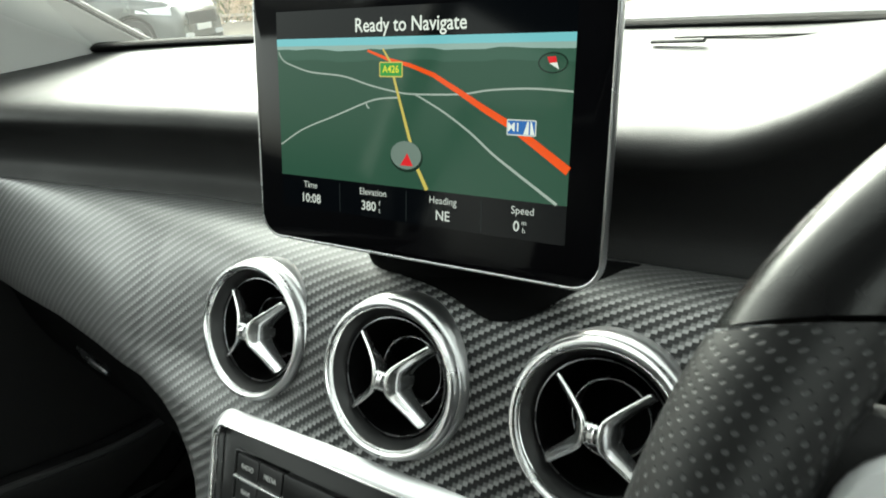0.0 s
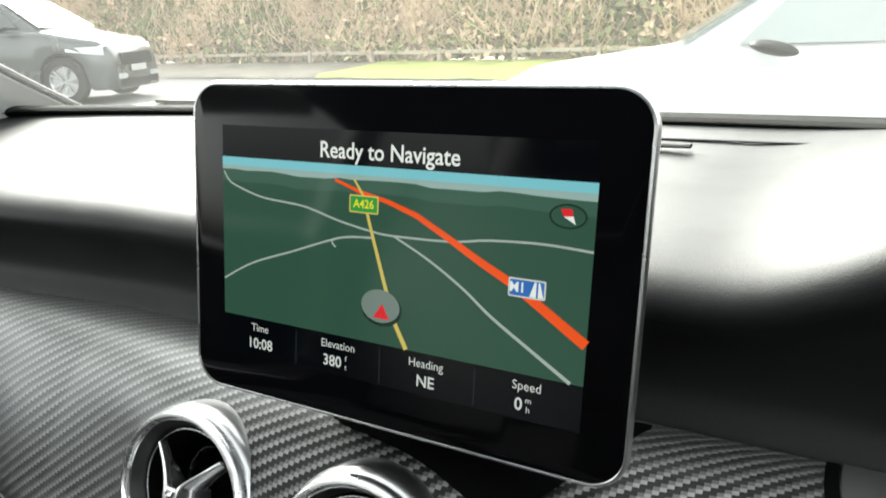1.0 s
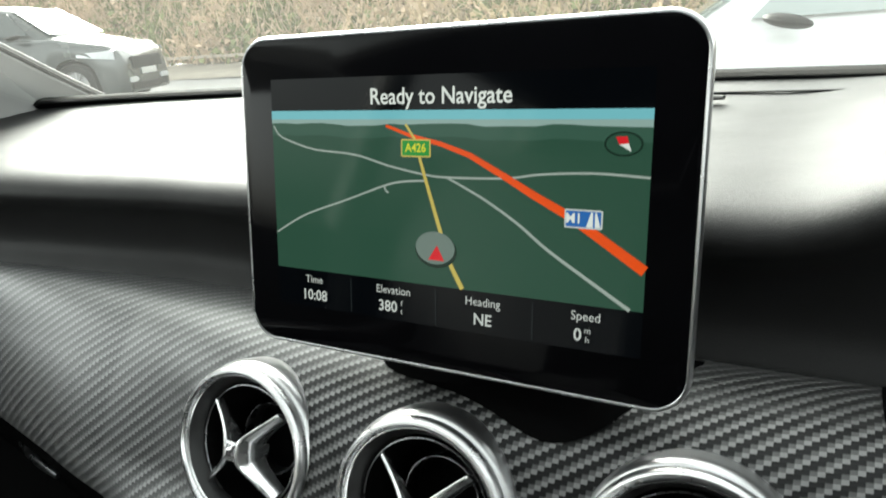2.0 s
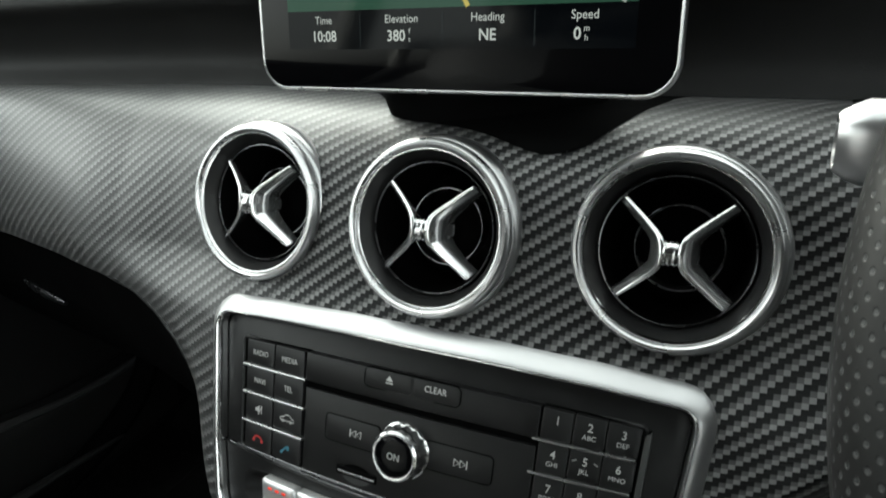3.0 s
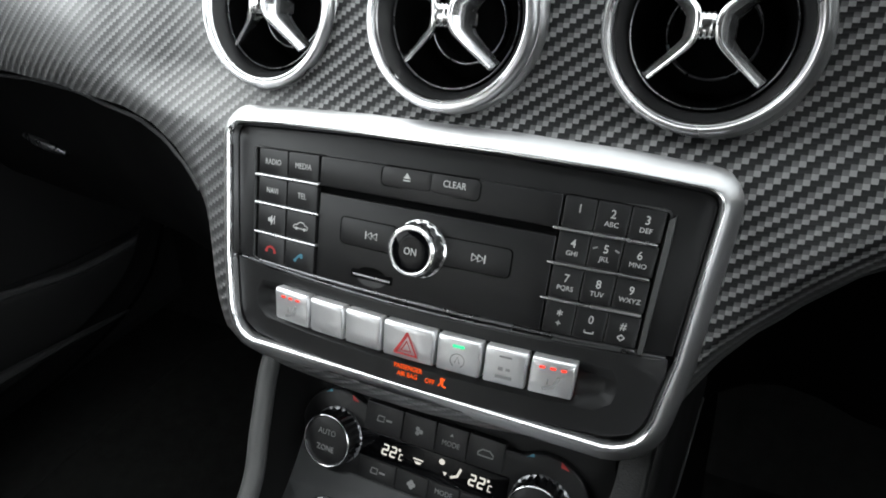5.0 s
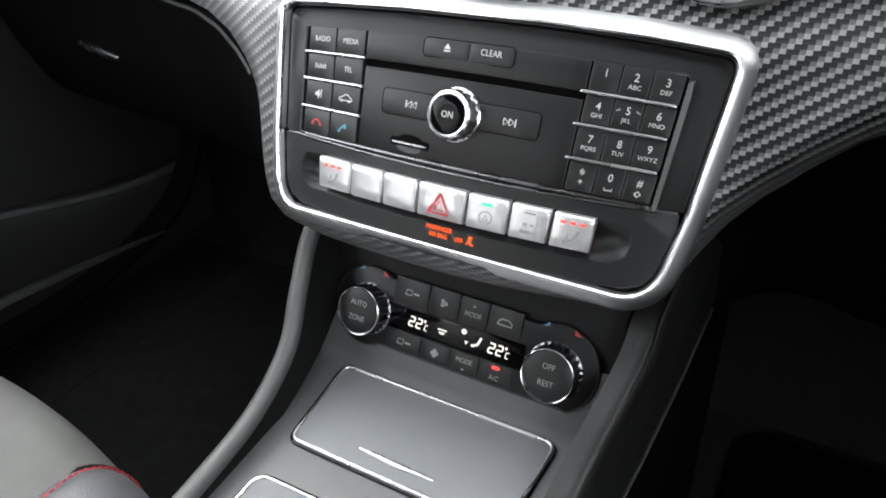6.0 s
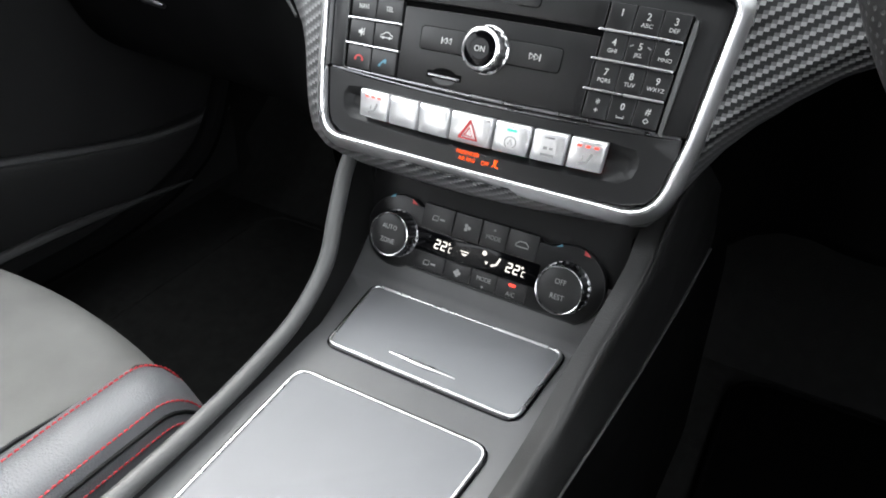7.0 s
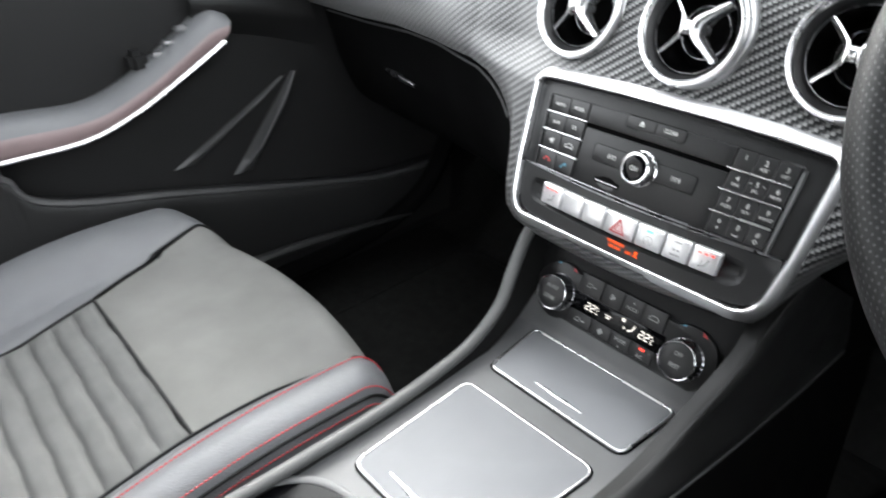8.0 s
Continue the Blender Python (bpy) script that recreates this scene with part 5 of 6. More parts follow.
def patch(s0, s1, a0, a1, ns=20, na=24, puff=0.0, wave=0.0, level0=0.0, level1=0.0):
    """A piece of the skin; level0 and level1 straighten its front and rear ends across the seat."""
    rows = []
    for i in range(ns + 1):
        f0 = i / ns
        s, lv = s0 + (s1 - s0) * f0, level0 + (level1 - level0) * f0
        row = []
        for k in range(na + 1):
            f = k / na
            lo, hi = a0(s), a1(s)
            a = lo + (hi - lo) * f
            p = cushion(a, s - lv * 0.72 * a * a + wave * (math.sin(a * 62) + 0.6 * math.sin(a * 131 + s * 40)))
            e = min(1, min(i, ns - i) / 2.5) * min(1, min(k, na - k) / 2.5)
            p.z += (puff + 0.002) * math.sin(e * math.pi / 2) - 0.002
            row.append(p)
        rows.append(row)
    return sheet(rows)


part("front_panel", patch(0.0, 0.248, edge_out, edge, 34, 30, level1=1.0), FABRIC, seat, "grey suede-look cloth front panel")
for k in range(12):
    part("rib", patch(0.252 + 0.026 * k, 0.2776 + 0.026 * k, edge_out, edge, 8, 48, 0.0036, 0.0007, 1.0, 1.0), CLOTH, seat, "ribbed grey cloth channel")
part("bolster", patch(0.0, 0.55, edge, lambda s: 0.262, 40, 26), LEATHER, seat, "black leather side bolster")
part("bolster", patch(0.0, 0.55, lambda s: -0.300, edge_out, 40, 26), LEATHER, seat, "black leather side bolster")
bm = bmesh.new()
skin(bm, [[cushion(a, 0.004) + Vector((0, -0.004, 0)) for a in np.linspace(-0.300, 0.262, 30)], [cushion(a, 0.004) + Vector((0, -0.012, -0.12)) for a in np.linspace(-0.300, 0.262, 30)]], False)
for s in (-1, 1):
    skin(bm, [[cushion(s * 0.300 if s < 0 else 0.262, q) + Vector((0, 0, 0.001)) for q in np.linspace(0, 0.55, 30)], [cushion(s * 0.300 if s < 0 else 0.262, q) * 1 + Vector((-s * 0.01, 0, -0.16)) for q in np.linspace(0, 0.55, 30)]], False)
for line in ([cushion(a, 0.250 - 0.72 * a * a) for a in np.linspace(edge_out(0.25), edge(0.25), 40)], [cushion(edge_out(q), q) for q in np.linspace(0.01, 0.5, 60)], [cushion(edge(q), q) for q in np.linspace(0.01, 0.5, 60)]):
    part("seam", tube([p - Vector((0, 0, 0.0004)) for p in line], 0.0015, 8), DOORM, seat, "dark sewn seam")
part("base", bm, LEATHER, seat, "black leather lower side")


def stitches(offset, name="stitching"):
    """A row of red stitches along the inner bolster."""
    bm = bmesh.new()
    line = [cushion(offset(s), s) + Vector((0, 0, 0.0014)) for s in np.linspace(0.012, 0.45, 105)]
    for a, b in zip(line, line[1:]):
        d = b - a
        tube([a + d * 0.12, a + d * 0.45 + Vector((0, 0, 0.0006)), a + d * 0.78], 0.0007, 5, bm=bm)
    tagged(part(name, bm, THREAD, seat, "red contrast stitching"), kind="stuff")


stitches(lambda s: table((0, 0.08, 0.5), (0.186, 0.188, 0.190), s))
stitches(lambda s: table((0, 0.1, 0.5), (0.227, 0.2275, 0.228), s))
stitches(lambda s: table((0, 0.1, 0.5), (0.2355, 0.236, 0.2365), s))
part("piping", tube([cushion(table((0, 0.1, 0.5), (0.2312, 0.2317, 0.2322), s), s) for s in np.linspace(0.008, 0.5, 60)], 0.0016, 8), HARD, seat)
rows = [[Vector((SC + a, -0.86 - 0.03 * math.cos(a * 6) - 0.22 * t, 0.50 + 0.62 * t)) + Vector((0, 0.05 * math.cos(a / 0.25 * 1.5) , 0)) for a in np.linspace(-0.25, 0.25, 13)] for t in np.linspace(0, 1, 10)]
part("backrest", sheet(rows), LEATHER, seat, "black leather backrest")

# ---- floor and footwells ----
tagged(part("floor", box(bmesh.new(), -0.80, -1.95, 0.14, 0.80, 0.62, 0.215), FOOT, None), "black carpeted car floor", "floor", kind="structure")
fire = bmesh.new()
skin(fire, [[(x, 0.30, 0.215) for x in (-0.8, 0, 0.8)], [(x, 0.52, 0.36) for x in (-0.8, 0, 0.8)], [(x, 0.56, 0.95) for x in (-0.8, 0, 0.8)]], False)
tagged(part("wall_front", fire, FOOT, None), "black carpeted footwell front", "wall", kind="structure")
for s, lab in ((-1, "black carpet mat in the passenger footwell"), (1, "black carpet mat with a raised edge, darkened for the driver footwell's shade")):
    mat_ob = thing("floor_mat", lab, "floor mat", (s * 0.40, 0.0, 0.215))
    loop = [(s * 0.40 + u, v) for u, v in rrect(-0.215, -0.42, 0.215, 0.28, 0.05)]
    # The driver's mat takes a darker colour for the shade in that footwell.
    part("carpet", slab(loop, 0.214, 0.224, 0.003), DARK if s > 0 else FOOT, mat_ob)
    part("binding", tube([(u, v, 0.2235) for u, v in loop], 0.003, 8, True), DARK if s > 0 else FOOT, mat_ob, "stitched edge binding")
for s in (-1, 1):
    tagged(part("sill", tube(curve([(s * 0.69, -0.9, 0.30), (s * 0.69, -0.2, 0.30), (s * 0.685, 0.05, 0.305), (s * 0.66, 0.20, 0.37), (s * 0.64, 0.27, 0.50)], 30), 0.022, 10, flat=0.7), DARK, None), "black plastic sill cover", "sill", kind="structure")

part("edge_strip", tube(curve([(-0.655, -0.9, 0.372), (-0.655, -0.3, 0.372), (-0.655, -0.10, 0.366), (-0.655, 0.05, 0.350), (-0.645, 0.16, 0.340)], 30), lambda t: 0.010 if t < 0.6 else 0.010 - 0.02 * (t - 0.6), 10, flat=0.8), POCKETM, bpy.data.objects["sill"], "smooth grey sill edge")

# ---- the passenger door ----
door = thing("door_1", "black passenger door with grey armrest and silver trim line", "car door", (-0.74, -0.4, 0.25), kind="structure")
rows = []
for k in range(41):
    y = -1.05 + 1.42 * k / 40
    rows.append([Vector((-0.745 + 0.01 * math.sin(z * 9), y, z)) for z in (0.24, 0.32, 0.40, 0.50, 0.60, 0.70, 0.80, 0.88)] + [Vector((-0.735, y, 0.925)), Vector((-0.75, y, 0.945)), Vector((-0.80, y, 0.945))])
part("door_skin", sheet(rows), DOORM, door, "grained black door, darkened as in shade panel")
ARML = [(-1.05, 0.672), (-0.60, 0.668), (-0.43, 0.664), (-0.32, 0.656), (-0.24, 0.683), (-0.17, 0.722), (-0.130, 0.744), (-0.104, 0.736)]
TRML = [(-1.05, 0.640), (-0.60, 0.633), (-0.43, 0.627), (-0.335, 0.627), (-0.26, 0.648), (-0.20, 0.675), (-0.155, 0.697), (-0.120, 0.715)]
up_line = curve([(-0.70, y, z) for y, z in ARML], 50)
lo_line = curve([(-0.70, y, z) for y, z in TRML], 50)
rows, band = [], []
for i in range(51):
    a, b = up_line[i], lo_line[i]
    mid = (a.z + b.z) / 2 + 0.008
    rows.append(curve([(-0.742, a.y, a.z + 0.010), (-0.715, a.y, a.z + 0.013), (-0.696, a.y, a.z + 0.006), (-0.686, (a.y * 2 + b.y) / 3, mid + 0.002)], 10))
    band.append(curve([(-0.6862, (a.y * 2 + b.y) / 3, mid + 0.003), (-0.684, (a.y + b.y) / 2, mid - 0.004), (-0.686, b.y, b.z + 0.004), (-0.705, b.y, b.z - 0.004), (-0.742, b.y, b.z - 0.006)], 10))
part("armrest", sheet(rows), LEATHER, door, "padded grey armrest top")
part("armrest_band", sheet(band), ARM, door, "reddish band along the armrest")
part("trim_line", tube([(-0.6885, p.y, p.z + 0.001) for p in lo_line], 0.0042, 8), BRIGHT, door, "bright silver trim line")
sw = part("switch_block", box(bmesh.new(), -0.738, -0.252, 0.690, -0.708, -0.225, 0.722, 0.008), HARD, door, "black door switch block")
for y, z in ((-0.2087, 0.7124), (-0.191, 0.7245), (-0.169, 0.7398)):
    part("switch", box(bmesh.new(), -0.722, y - 0.011, z - 0.004, -0.708, y + 0.007, z + 0.003, 0.003), SATIN, sw, "silver edged switch")
PKT = [(-1.05, 0.640), (-0.52, 0.630), (-0.4508, 0.604), (-0.4387, 0.582), (-0.4245, 0.563), (-0.3875, 0.546), (-0.33, 0.529), (-0.25, 0.510), (-0.10, 0.468), (0.06, 0.425), (0.16, 0.405), (0.30, 0.40)]
line = curve([(-0.69, y, z) for y, z in PKT], 50)
part("pocket_rim", tube([(-0.692, p.y, p.z + 0.003) for p in line], 0.006, 8), RIDGEM, door, "smooth grey pocket rim")
part("pocket", sheet([curve([(-0.735, p.y, p.z - 0.002), (-0.700, p.y, p.z + 0.006), (-0.686, p.y, p.z - 0.006), (-0.690, p.y, p.z - 0.06), (-0.70, p.y, 0.28)], 12) for p in line]), POCKETM, door, "black door pocket")
rows = []
for k in range(21):
    t = k / 20
    y, z, w = -0.150 + 0.21 * t, 0.772 - 0.030 * t - 0.030 * t * t, 0.030 * math.sin(math.pi * (0.25 + 0.75 * t)) + 0.004
    rows.append(curve([(-0.744, y, z + 0.030), (-0.744 + w, y, z + 0.012), (-0.738 + w, y, z - 0.006), (-0.744 + w * 0.6, y, z - 0.030), (-0.745, y, z - 0.050)], 10))
part("front_cap", sheet(rows), DOORM, door, "rounded upper trim ahead of the armrest")
for a, b, high in (((-0.205, 0.525), (-0.010, 0.628), 0.009), ((-0.112, 0.486), (0.010, 0.632), 0.019)):
    bm = bmesh.new()
    loops = []
    for t in np.linspace(0, 1, 12):
        y, z = a[0] + (b[0] - a[0]) * t, a[1] + (b[1] - a[1]) * t
        w, h = 0.017 * (1 - 0.70 * t), high * min(1, 0.15 + 4 * t, 0.3 + 3 * (1 - t))
        loops.append([(-0.745, y - w, z), (-0.745 + h * 0.6, y - w * 0.6, z), (-0.745 + h * 0.95, y - w * 0.25, z), (-0.745 + h, y, z), (-0.745 + h * 0.9, y + w * 0.35, z), (-0.745 + h * 0.5, y + w * 0.7, z), (-0.745, y + w, z)])
    skin(bm, loops, False)
    part("speaker_ridge", bm, RIDGEM, door, "raised speaker cover ridge")

# ---- steering wheel and stalk ----
WC, WA = Vector((0.351, -0.17, 0.883)), radians(28)
WU, WN = Vector((0, math.sin(WA), math.cos(WA))), Vector((0, -math.cos(WA), math.sin(WA)))


def on_wheel(u, v, w):
    return WC + Vector((u, 0, 0)) + WU * v + WN * w


wheel = thing("steering_wheel", "black leather steering wheel with perforated grips and silver spokes", "steering wheel", tuple(WC))


def rest(a):
    """The rim swells inward into thumb rests above the side spokes."""
    return 0.0015 * (math.exp(-((a - 163) / 10) ** 2) + math.exp(-((a - 17) / 10) ** 2))


def rim(a0, a1, r, n=60):
    bm, loops = bmesh.new(), []
    for a in np.linspace(a0, a1, n):
        c, h = 0.1706 - rest(a), r + rest(a)
        lean_ = 5 * (math.exp(-((a - 152.3) / 8) ** 2) - math.exp(-((a - 25.7) / 8) ** 2))
        loops.append([on_wheel((c + h * math.cos(q)) * math.cos(radians(a + lean_ * math.cos(q))), (c + h * math.cos(q)) * math.sin(radians(a + lean_ * math.cos(q))), r * math.sin(q)) for q in np.linspace(0, 6.28318, 22, endpoint=False)])
    skin(bm, loops, True, True, True)
    uvs = bm.loops.layers.uv.new("sheet")
    bm.verts.index_update()
    for f in bm.faces:
        ks = [v.index % 22 for v in f.verts]
        for l in f.loops:
            i, k = divmod(l.vert.index, 22)
            l[uvs].uv = (radians(a0 + (a1 - a0) * i / (n - 1)) * 0.1706, (22 if k == 0 and 21 in ks else k) / 22 * 6.28318 * r)
    return bm


nt = PERF.node_tree
lattice = nt.nodes.new("ShaderNodeUVMap")
turn = nt.nodes.new("ShaderNodeMapping")
turn.inputs["Rotation"].default_value = (0, 0, radians(45))
turn.inputs["Scale"].default_value = (1, 1, 1)
holes = nt.nodes.new("ShaderNodeTexVoronoi")
holes.voronoi_dimensions = "2D"
holes.inputs["Scale"].default_value, holes.inputs["Randomness"].default_value = 310, 0.06
edge_ = nt.nodes.new("ShaderNodeMapRange")
edge_.inputs["From Min"].default_value, edge_.inputs["From Max"].default_value = 0.15, 0.25
pit = nt.nodes.new("ShaderNodeBump")
pit.inputs["Strength"].default_value, pit.inputs["Distance"].default_value = 0.4, 0.0004
dots = nt.nodes.new("ShaderNodeMix")
dots.data_type = "RGBA"
dots.inputs[6].default_value = (0.028, 0.029, 0.030, 1)
skin_colour = nt.nodes["Principled BSDF"].inputs["Base Color"].links[0].from_socket
nt.links.new(lattice.outputs[0], turn.inputs[0])
nt.links.new(turn.outputs[0], holes.inputs["Vector"])
nt.links.new(holes.outputs["Distance"], edge_.inputs["Value"])
nt.links.new(edge_.outputs[0], pit.inputs["Height"])
nt.links.new(edge_.outputs[0], dots.inputs[0])
nt.links.new(skin_colour, dots.inputs[7])
nt.links.new(dots.outputs[2], nt.nodes["Principled BSDF"].inputs["Base Color"])
nt.links.new(pit.outputs[0], nt.nodes["Principled BSDF"].inputs["Normal"])
SMOOTH = mat("smooth_leather", (0.004, 0.004, 0.0042), 0.27, 0, 0.15, 40, 0.12, 1500, spec=0.24)
part("rim_top", rim(26, 152, 0.0160), SMOOTH, wheel, "smooth leather upper rim")
part("rim_grip", rim(152.6, 236, 0.0164, 90), PERF, wheel, "perforated leather grip")
part("rim_grip", rim(-56, 25.4, 0.0164, 90), PERF, wheel, "perforated leather grip")
part("rim_bottom", rim(236.6, 303.4, 0.0160), SMOOTH, wheel, "smooth leather lower rim")
part("hub_cover", mapped(slab(rrect(-0.072, -0.062, 0.072, 0.058, 0.035, 8), -0.05, 0.012, 0.012), on_wheel), HARD, wheel, "black hub cover")
for s in (-1, 1):
    sp = part("spoke", mapped(slab(rounded([(s * 0.060, -0.030), (s * 0.160, -0.034), (s * 0.152, 0.064), (s * 0.060, 0.058)][::s], [0.01] * 4), -0.018, 0.002, 0.004), on_wheel), HARD, wheel, "black spoke")
    part("spoke_trim", mapped(moulding(rrect(s * 0.100 - 0.044, -0.028, s * 0.100 + 0.044, 0.058, 0.020, 8), [(0, 0.001), (0, 0.006), (0.002, 0.008), (0.007, 0.008), (0.009, 0.005)]), on_wheel), SILVER, sp, "silver button surround")
sp = part("spoke", mapped(slab(rrect(-0.028, -0.165, 0.028, -0.055, 0.010), -0.018, -0.002, 0.004), on_wheel), CHROME, wheel, "silver lower spoke")
part("column", tube([on_wheel(0, 0, -0.04), on_wheel(0, 0.01, -0.14), on_wheel(0, 0.03, -0.26)], 0.055, 20), HARD, wheel, "black column shroud")
stalk = thing("control_stalk", "black control stalk with a silver tipped end", "stalk", (0.25, -0.07, 0.89))
part("arm", tube([(0.300, -0.060, 0.893), (0.24, -0.078, 0.893), (0.182, -0.089, 0.893)], lambda t: 0.008 + 0.004 * t, 14, flat=0.8), HARD, stalk)
bm = bmesh.new()
TIP = [(abs(math.cos(a)) ** 0.7 * math.copysign(1, math.cos(a)), abs(math.sin(a)) ** 0.8 * math.copysign(1, math.sin(a))) for a in np.linspace(0, 6.283185, 28, endpoint=False)]
skin(bm, [[(x, -0.090 + 0.0100 * k * u, 0.8958 + 0.0122 * k * v) for u, v in TIP] for x, k in ((0.1840, 0.96), (0.1815, 1.0), (0.1715, 1.0), (0.1672, 0.84), (0.1648, 0.72), (0.1640, 0.64), (0.1652, 0.52), (0.1668, 0.34), (0.1672, 0.1))], True, False, True)
part("tip", bm, SATIN, stalk, "silver stalk tip")
part("joint", tube([(0.1842, -0.090, 0.8952), (0.1880, -0.0895, 0.8950)], 0.0104, 20, flat=0.9), GLOSS, stalk, "black joint behind the tip")

# ---- the cabin shell ----
roof = bmesh.new()
skin(roof, [[(x, y, 1.40 - 0.06 * (x / 0.6) ** 2) for x in np.linspace(-0.62, 0.62, 13)] for y in (-0.40, -0.7, -1.2, -1.9)], False)
tagged(part("ceiling", roof, LINER, None), "dark fabric headliner", "ceiling", kind="structure")
for s in (-1, 1):
    rows = []
    for p in curve([(s * 0.705, 0.365, 0.953), (s * 0.702, 0.29, 0.999), (s * 0.695, 0.18, 1.065), (s * 0.67, -0.06, 1.18), (s * 0.61, -0.42, 1.36)], 24):
        t = (p.z - 0.953) / 0.407
        rows.append([p + Vector((s * 0.006, 0.012, -0.004)), p + Vector((s * 0.003, 0.008, 0.0)), p, p + Vector((s * 0.012, -0.02, 0)), p + Vector((s * 0.035, -0.10 + 0.03 * t, -0.01)), p + Vector((s * 0.055, -0.19 + 0.10 * t, -0.02)), p + Vector((s * 0.08, -0.20 + 0.10 * t, -0.02))])
    pil = tagged(part("pillar", sheet(rows), PILLAR, None), "grey plastic windscreen pillar trim", "pillar", kind="structure")
    line = curve([(s * 0.706, 0.371, 0.955), (s * 0.703, 0.296, 1.001), (s * 0.696, 0.186, 1.067), (s * 0.671, -0.054, 1.182), (s * 0.611, -0.414, 1.362)], 24)
    part("gasket", tube(line, 0.0026, 8), GLOSS, pil, "black rubber gasket")
    part("outer_strip", tube([p + Vector((s * 0.006, 0.010, 0.002)) for p in line], 0.0040, 8, flat=0.5), LEGEND_DIM, pil, "pale grey outer strip")
    tagged(part("pillar", tube([(s * 0.76, -0.95, 0.3), (s * 0.75, -0.97, 0.95), (s * 0.63, -1.0, 1.37)], 0.06, 12, flat=0.6), PILLAR, None), "grey plastic centre pillar trim", "pillar", kind="structure")
    tagged(part("pillar", tube([(s * 0.76, -1.90, 0.9), (s * 0.74, -1.90, 1.0), (s * 0.60, -1.80, 1.36)], 0.09, 12, flat=0.6), PILLAR, None), "grey plastic rear pillar trim", "pillar", kind="structure")
    tagged(part("wall_side", box(bmesh.new(), s * 0.80 - 0.02, -1.95, 0.2, s * 0.80 + 0.02, 0.60, 0.945), DOORM, None), "black lower side of the car", "wall", kind="structure")
# Unseen wall without a rear window, added to keep light off the lower trim.
tagged(part("rear_light_block", box(bmesh.new(), -0.80, -1.98, 0.2, 0.80, -1.94, 1.42), DOORM, None), "unseen black wall that blocks light from the rear", "wall", kind="structure")
tagged(part("wall_right_panel", box(bmesh.new(), 0.735, -1.05, 0.25, 0.78, 0.37, 0.93), DOORM, None), "black driver door panel", "wall", kind="structure")
cowl = bmesh.new()
skin(cowl, [[(x, 0.352, 0.962) for x in (-0.79, 0, 0.79)], [(x, 0.60, 0.935) for x in (-0.79, 0, 0.79)], [(x, 0.60, 0.20) for x in (-0.79, 0, 0.79)]], False)
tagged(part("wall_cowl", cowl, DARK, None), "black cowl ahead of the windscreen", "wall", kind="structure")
ws = bmesh.new()
skin(ws, [[(x * (0.74 - 0.12 * t), 0.362 - 0.20 * abs(x) ** 2.2 * 0.4 - 0.76 * t, 0.965 + 0.43 * t - 0.04 * x * x * t) for x in np.linspace(-1, 1, 15)] for t in np.linspace(0, 1, 8)], False)
wind = tagged(part("window_1", ws, WIND, None), "clear raked windscreen", "windscreen", kind="structure")
wind.visible_shadow = False
part("frit_band", tube([(x * 0.735, 0.360 - 0.08 * abs(x) ** 2.2, 0.970) for x in np.linspace(-1, 1, 41)], 0.010, 8, flat=0.7), DARK, wind, "black band along the windscreen foot")

# ---- outdoors ----
GZ = -0.13
tagged(part("ground", mapped(disc(0, 0, 900, 900, 0, 48), lambda u, v, w: Vector((u, v, GZ))), ASPHALT, None), "grey asphalt of a car park", "ground", kind="structure")
VERGE = ((12.4, 0.02), (12.6, 0.10), (14.0, 0.14), (15.6, 0.2))
rows = [[Vector((x, y, GZ + h + 0.05 * noise.noise((x * 0.7, y * 0.9, 0)))) for y, h in VERGE] for x in np.linspace(-9.75, 60, 90)]
tagged(part("verge", sheet(rows), GRASS, None), "yellow-green grass verge beside the car park", "grass", kind="structure")
rows = [[Vector((x, y, GZ + h + 0.05 * noise.noise((x * 0.7, y * 0.9, 0)))) for y, h in VERGE] for x in np.linspace(-60, -9.75, 70)]
tagged(part("bare_verge", sheet(rows), SOIL, None), "grey-brown bare soil beside the grass verge", "soil", kind="structure")
rows = [[Vector((x, y, GZ + h + 0.35 * noise.noise((x * 0.35, y * 0.5, 3)))) for y, h in ((15.5, 0.15), (16.4, 0.9), (17.6, 2.2), (18.6, 3.6), (20, 4.6))] for x in np.linspace(-60, 60, 200)]
tagged(part("bank", sheet(rows), BANK, None), "brown earth bank behind the verge", "bank", kind="structure")


fence = thing("knee_rail", "low weathered timber knee rail along the verge", "fence", (-5, 15.2, GZ))
for k in range(20):
    x = -26 + 2.0 * k
    part("post", box(bmesh.new(), x - 0.05, 15.15, GZ, x + 0.05, 15.25, GZ + 0.50, 0.01), WOODR, fence)
    part("rail", box(bmesh.new(), x + 0.06, 15.17, GZ + 0.36, x + 1.94, 15.23, GZ + 0.45, 0.01), WOODR, fence)


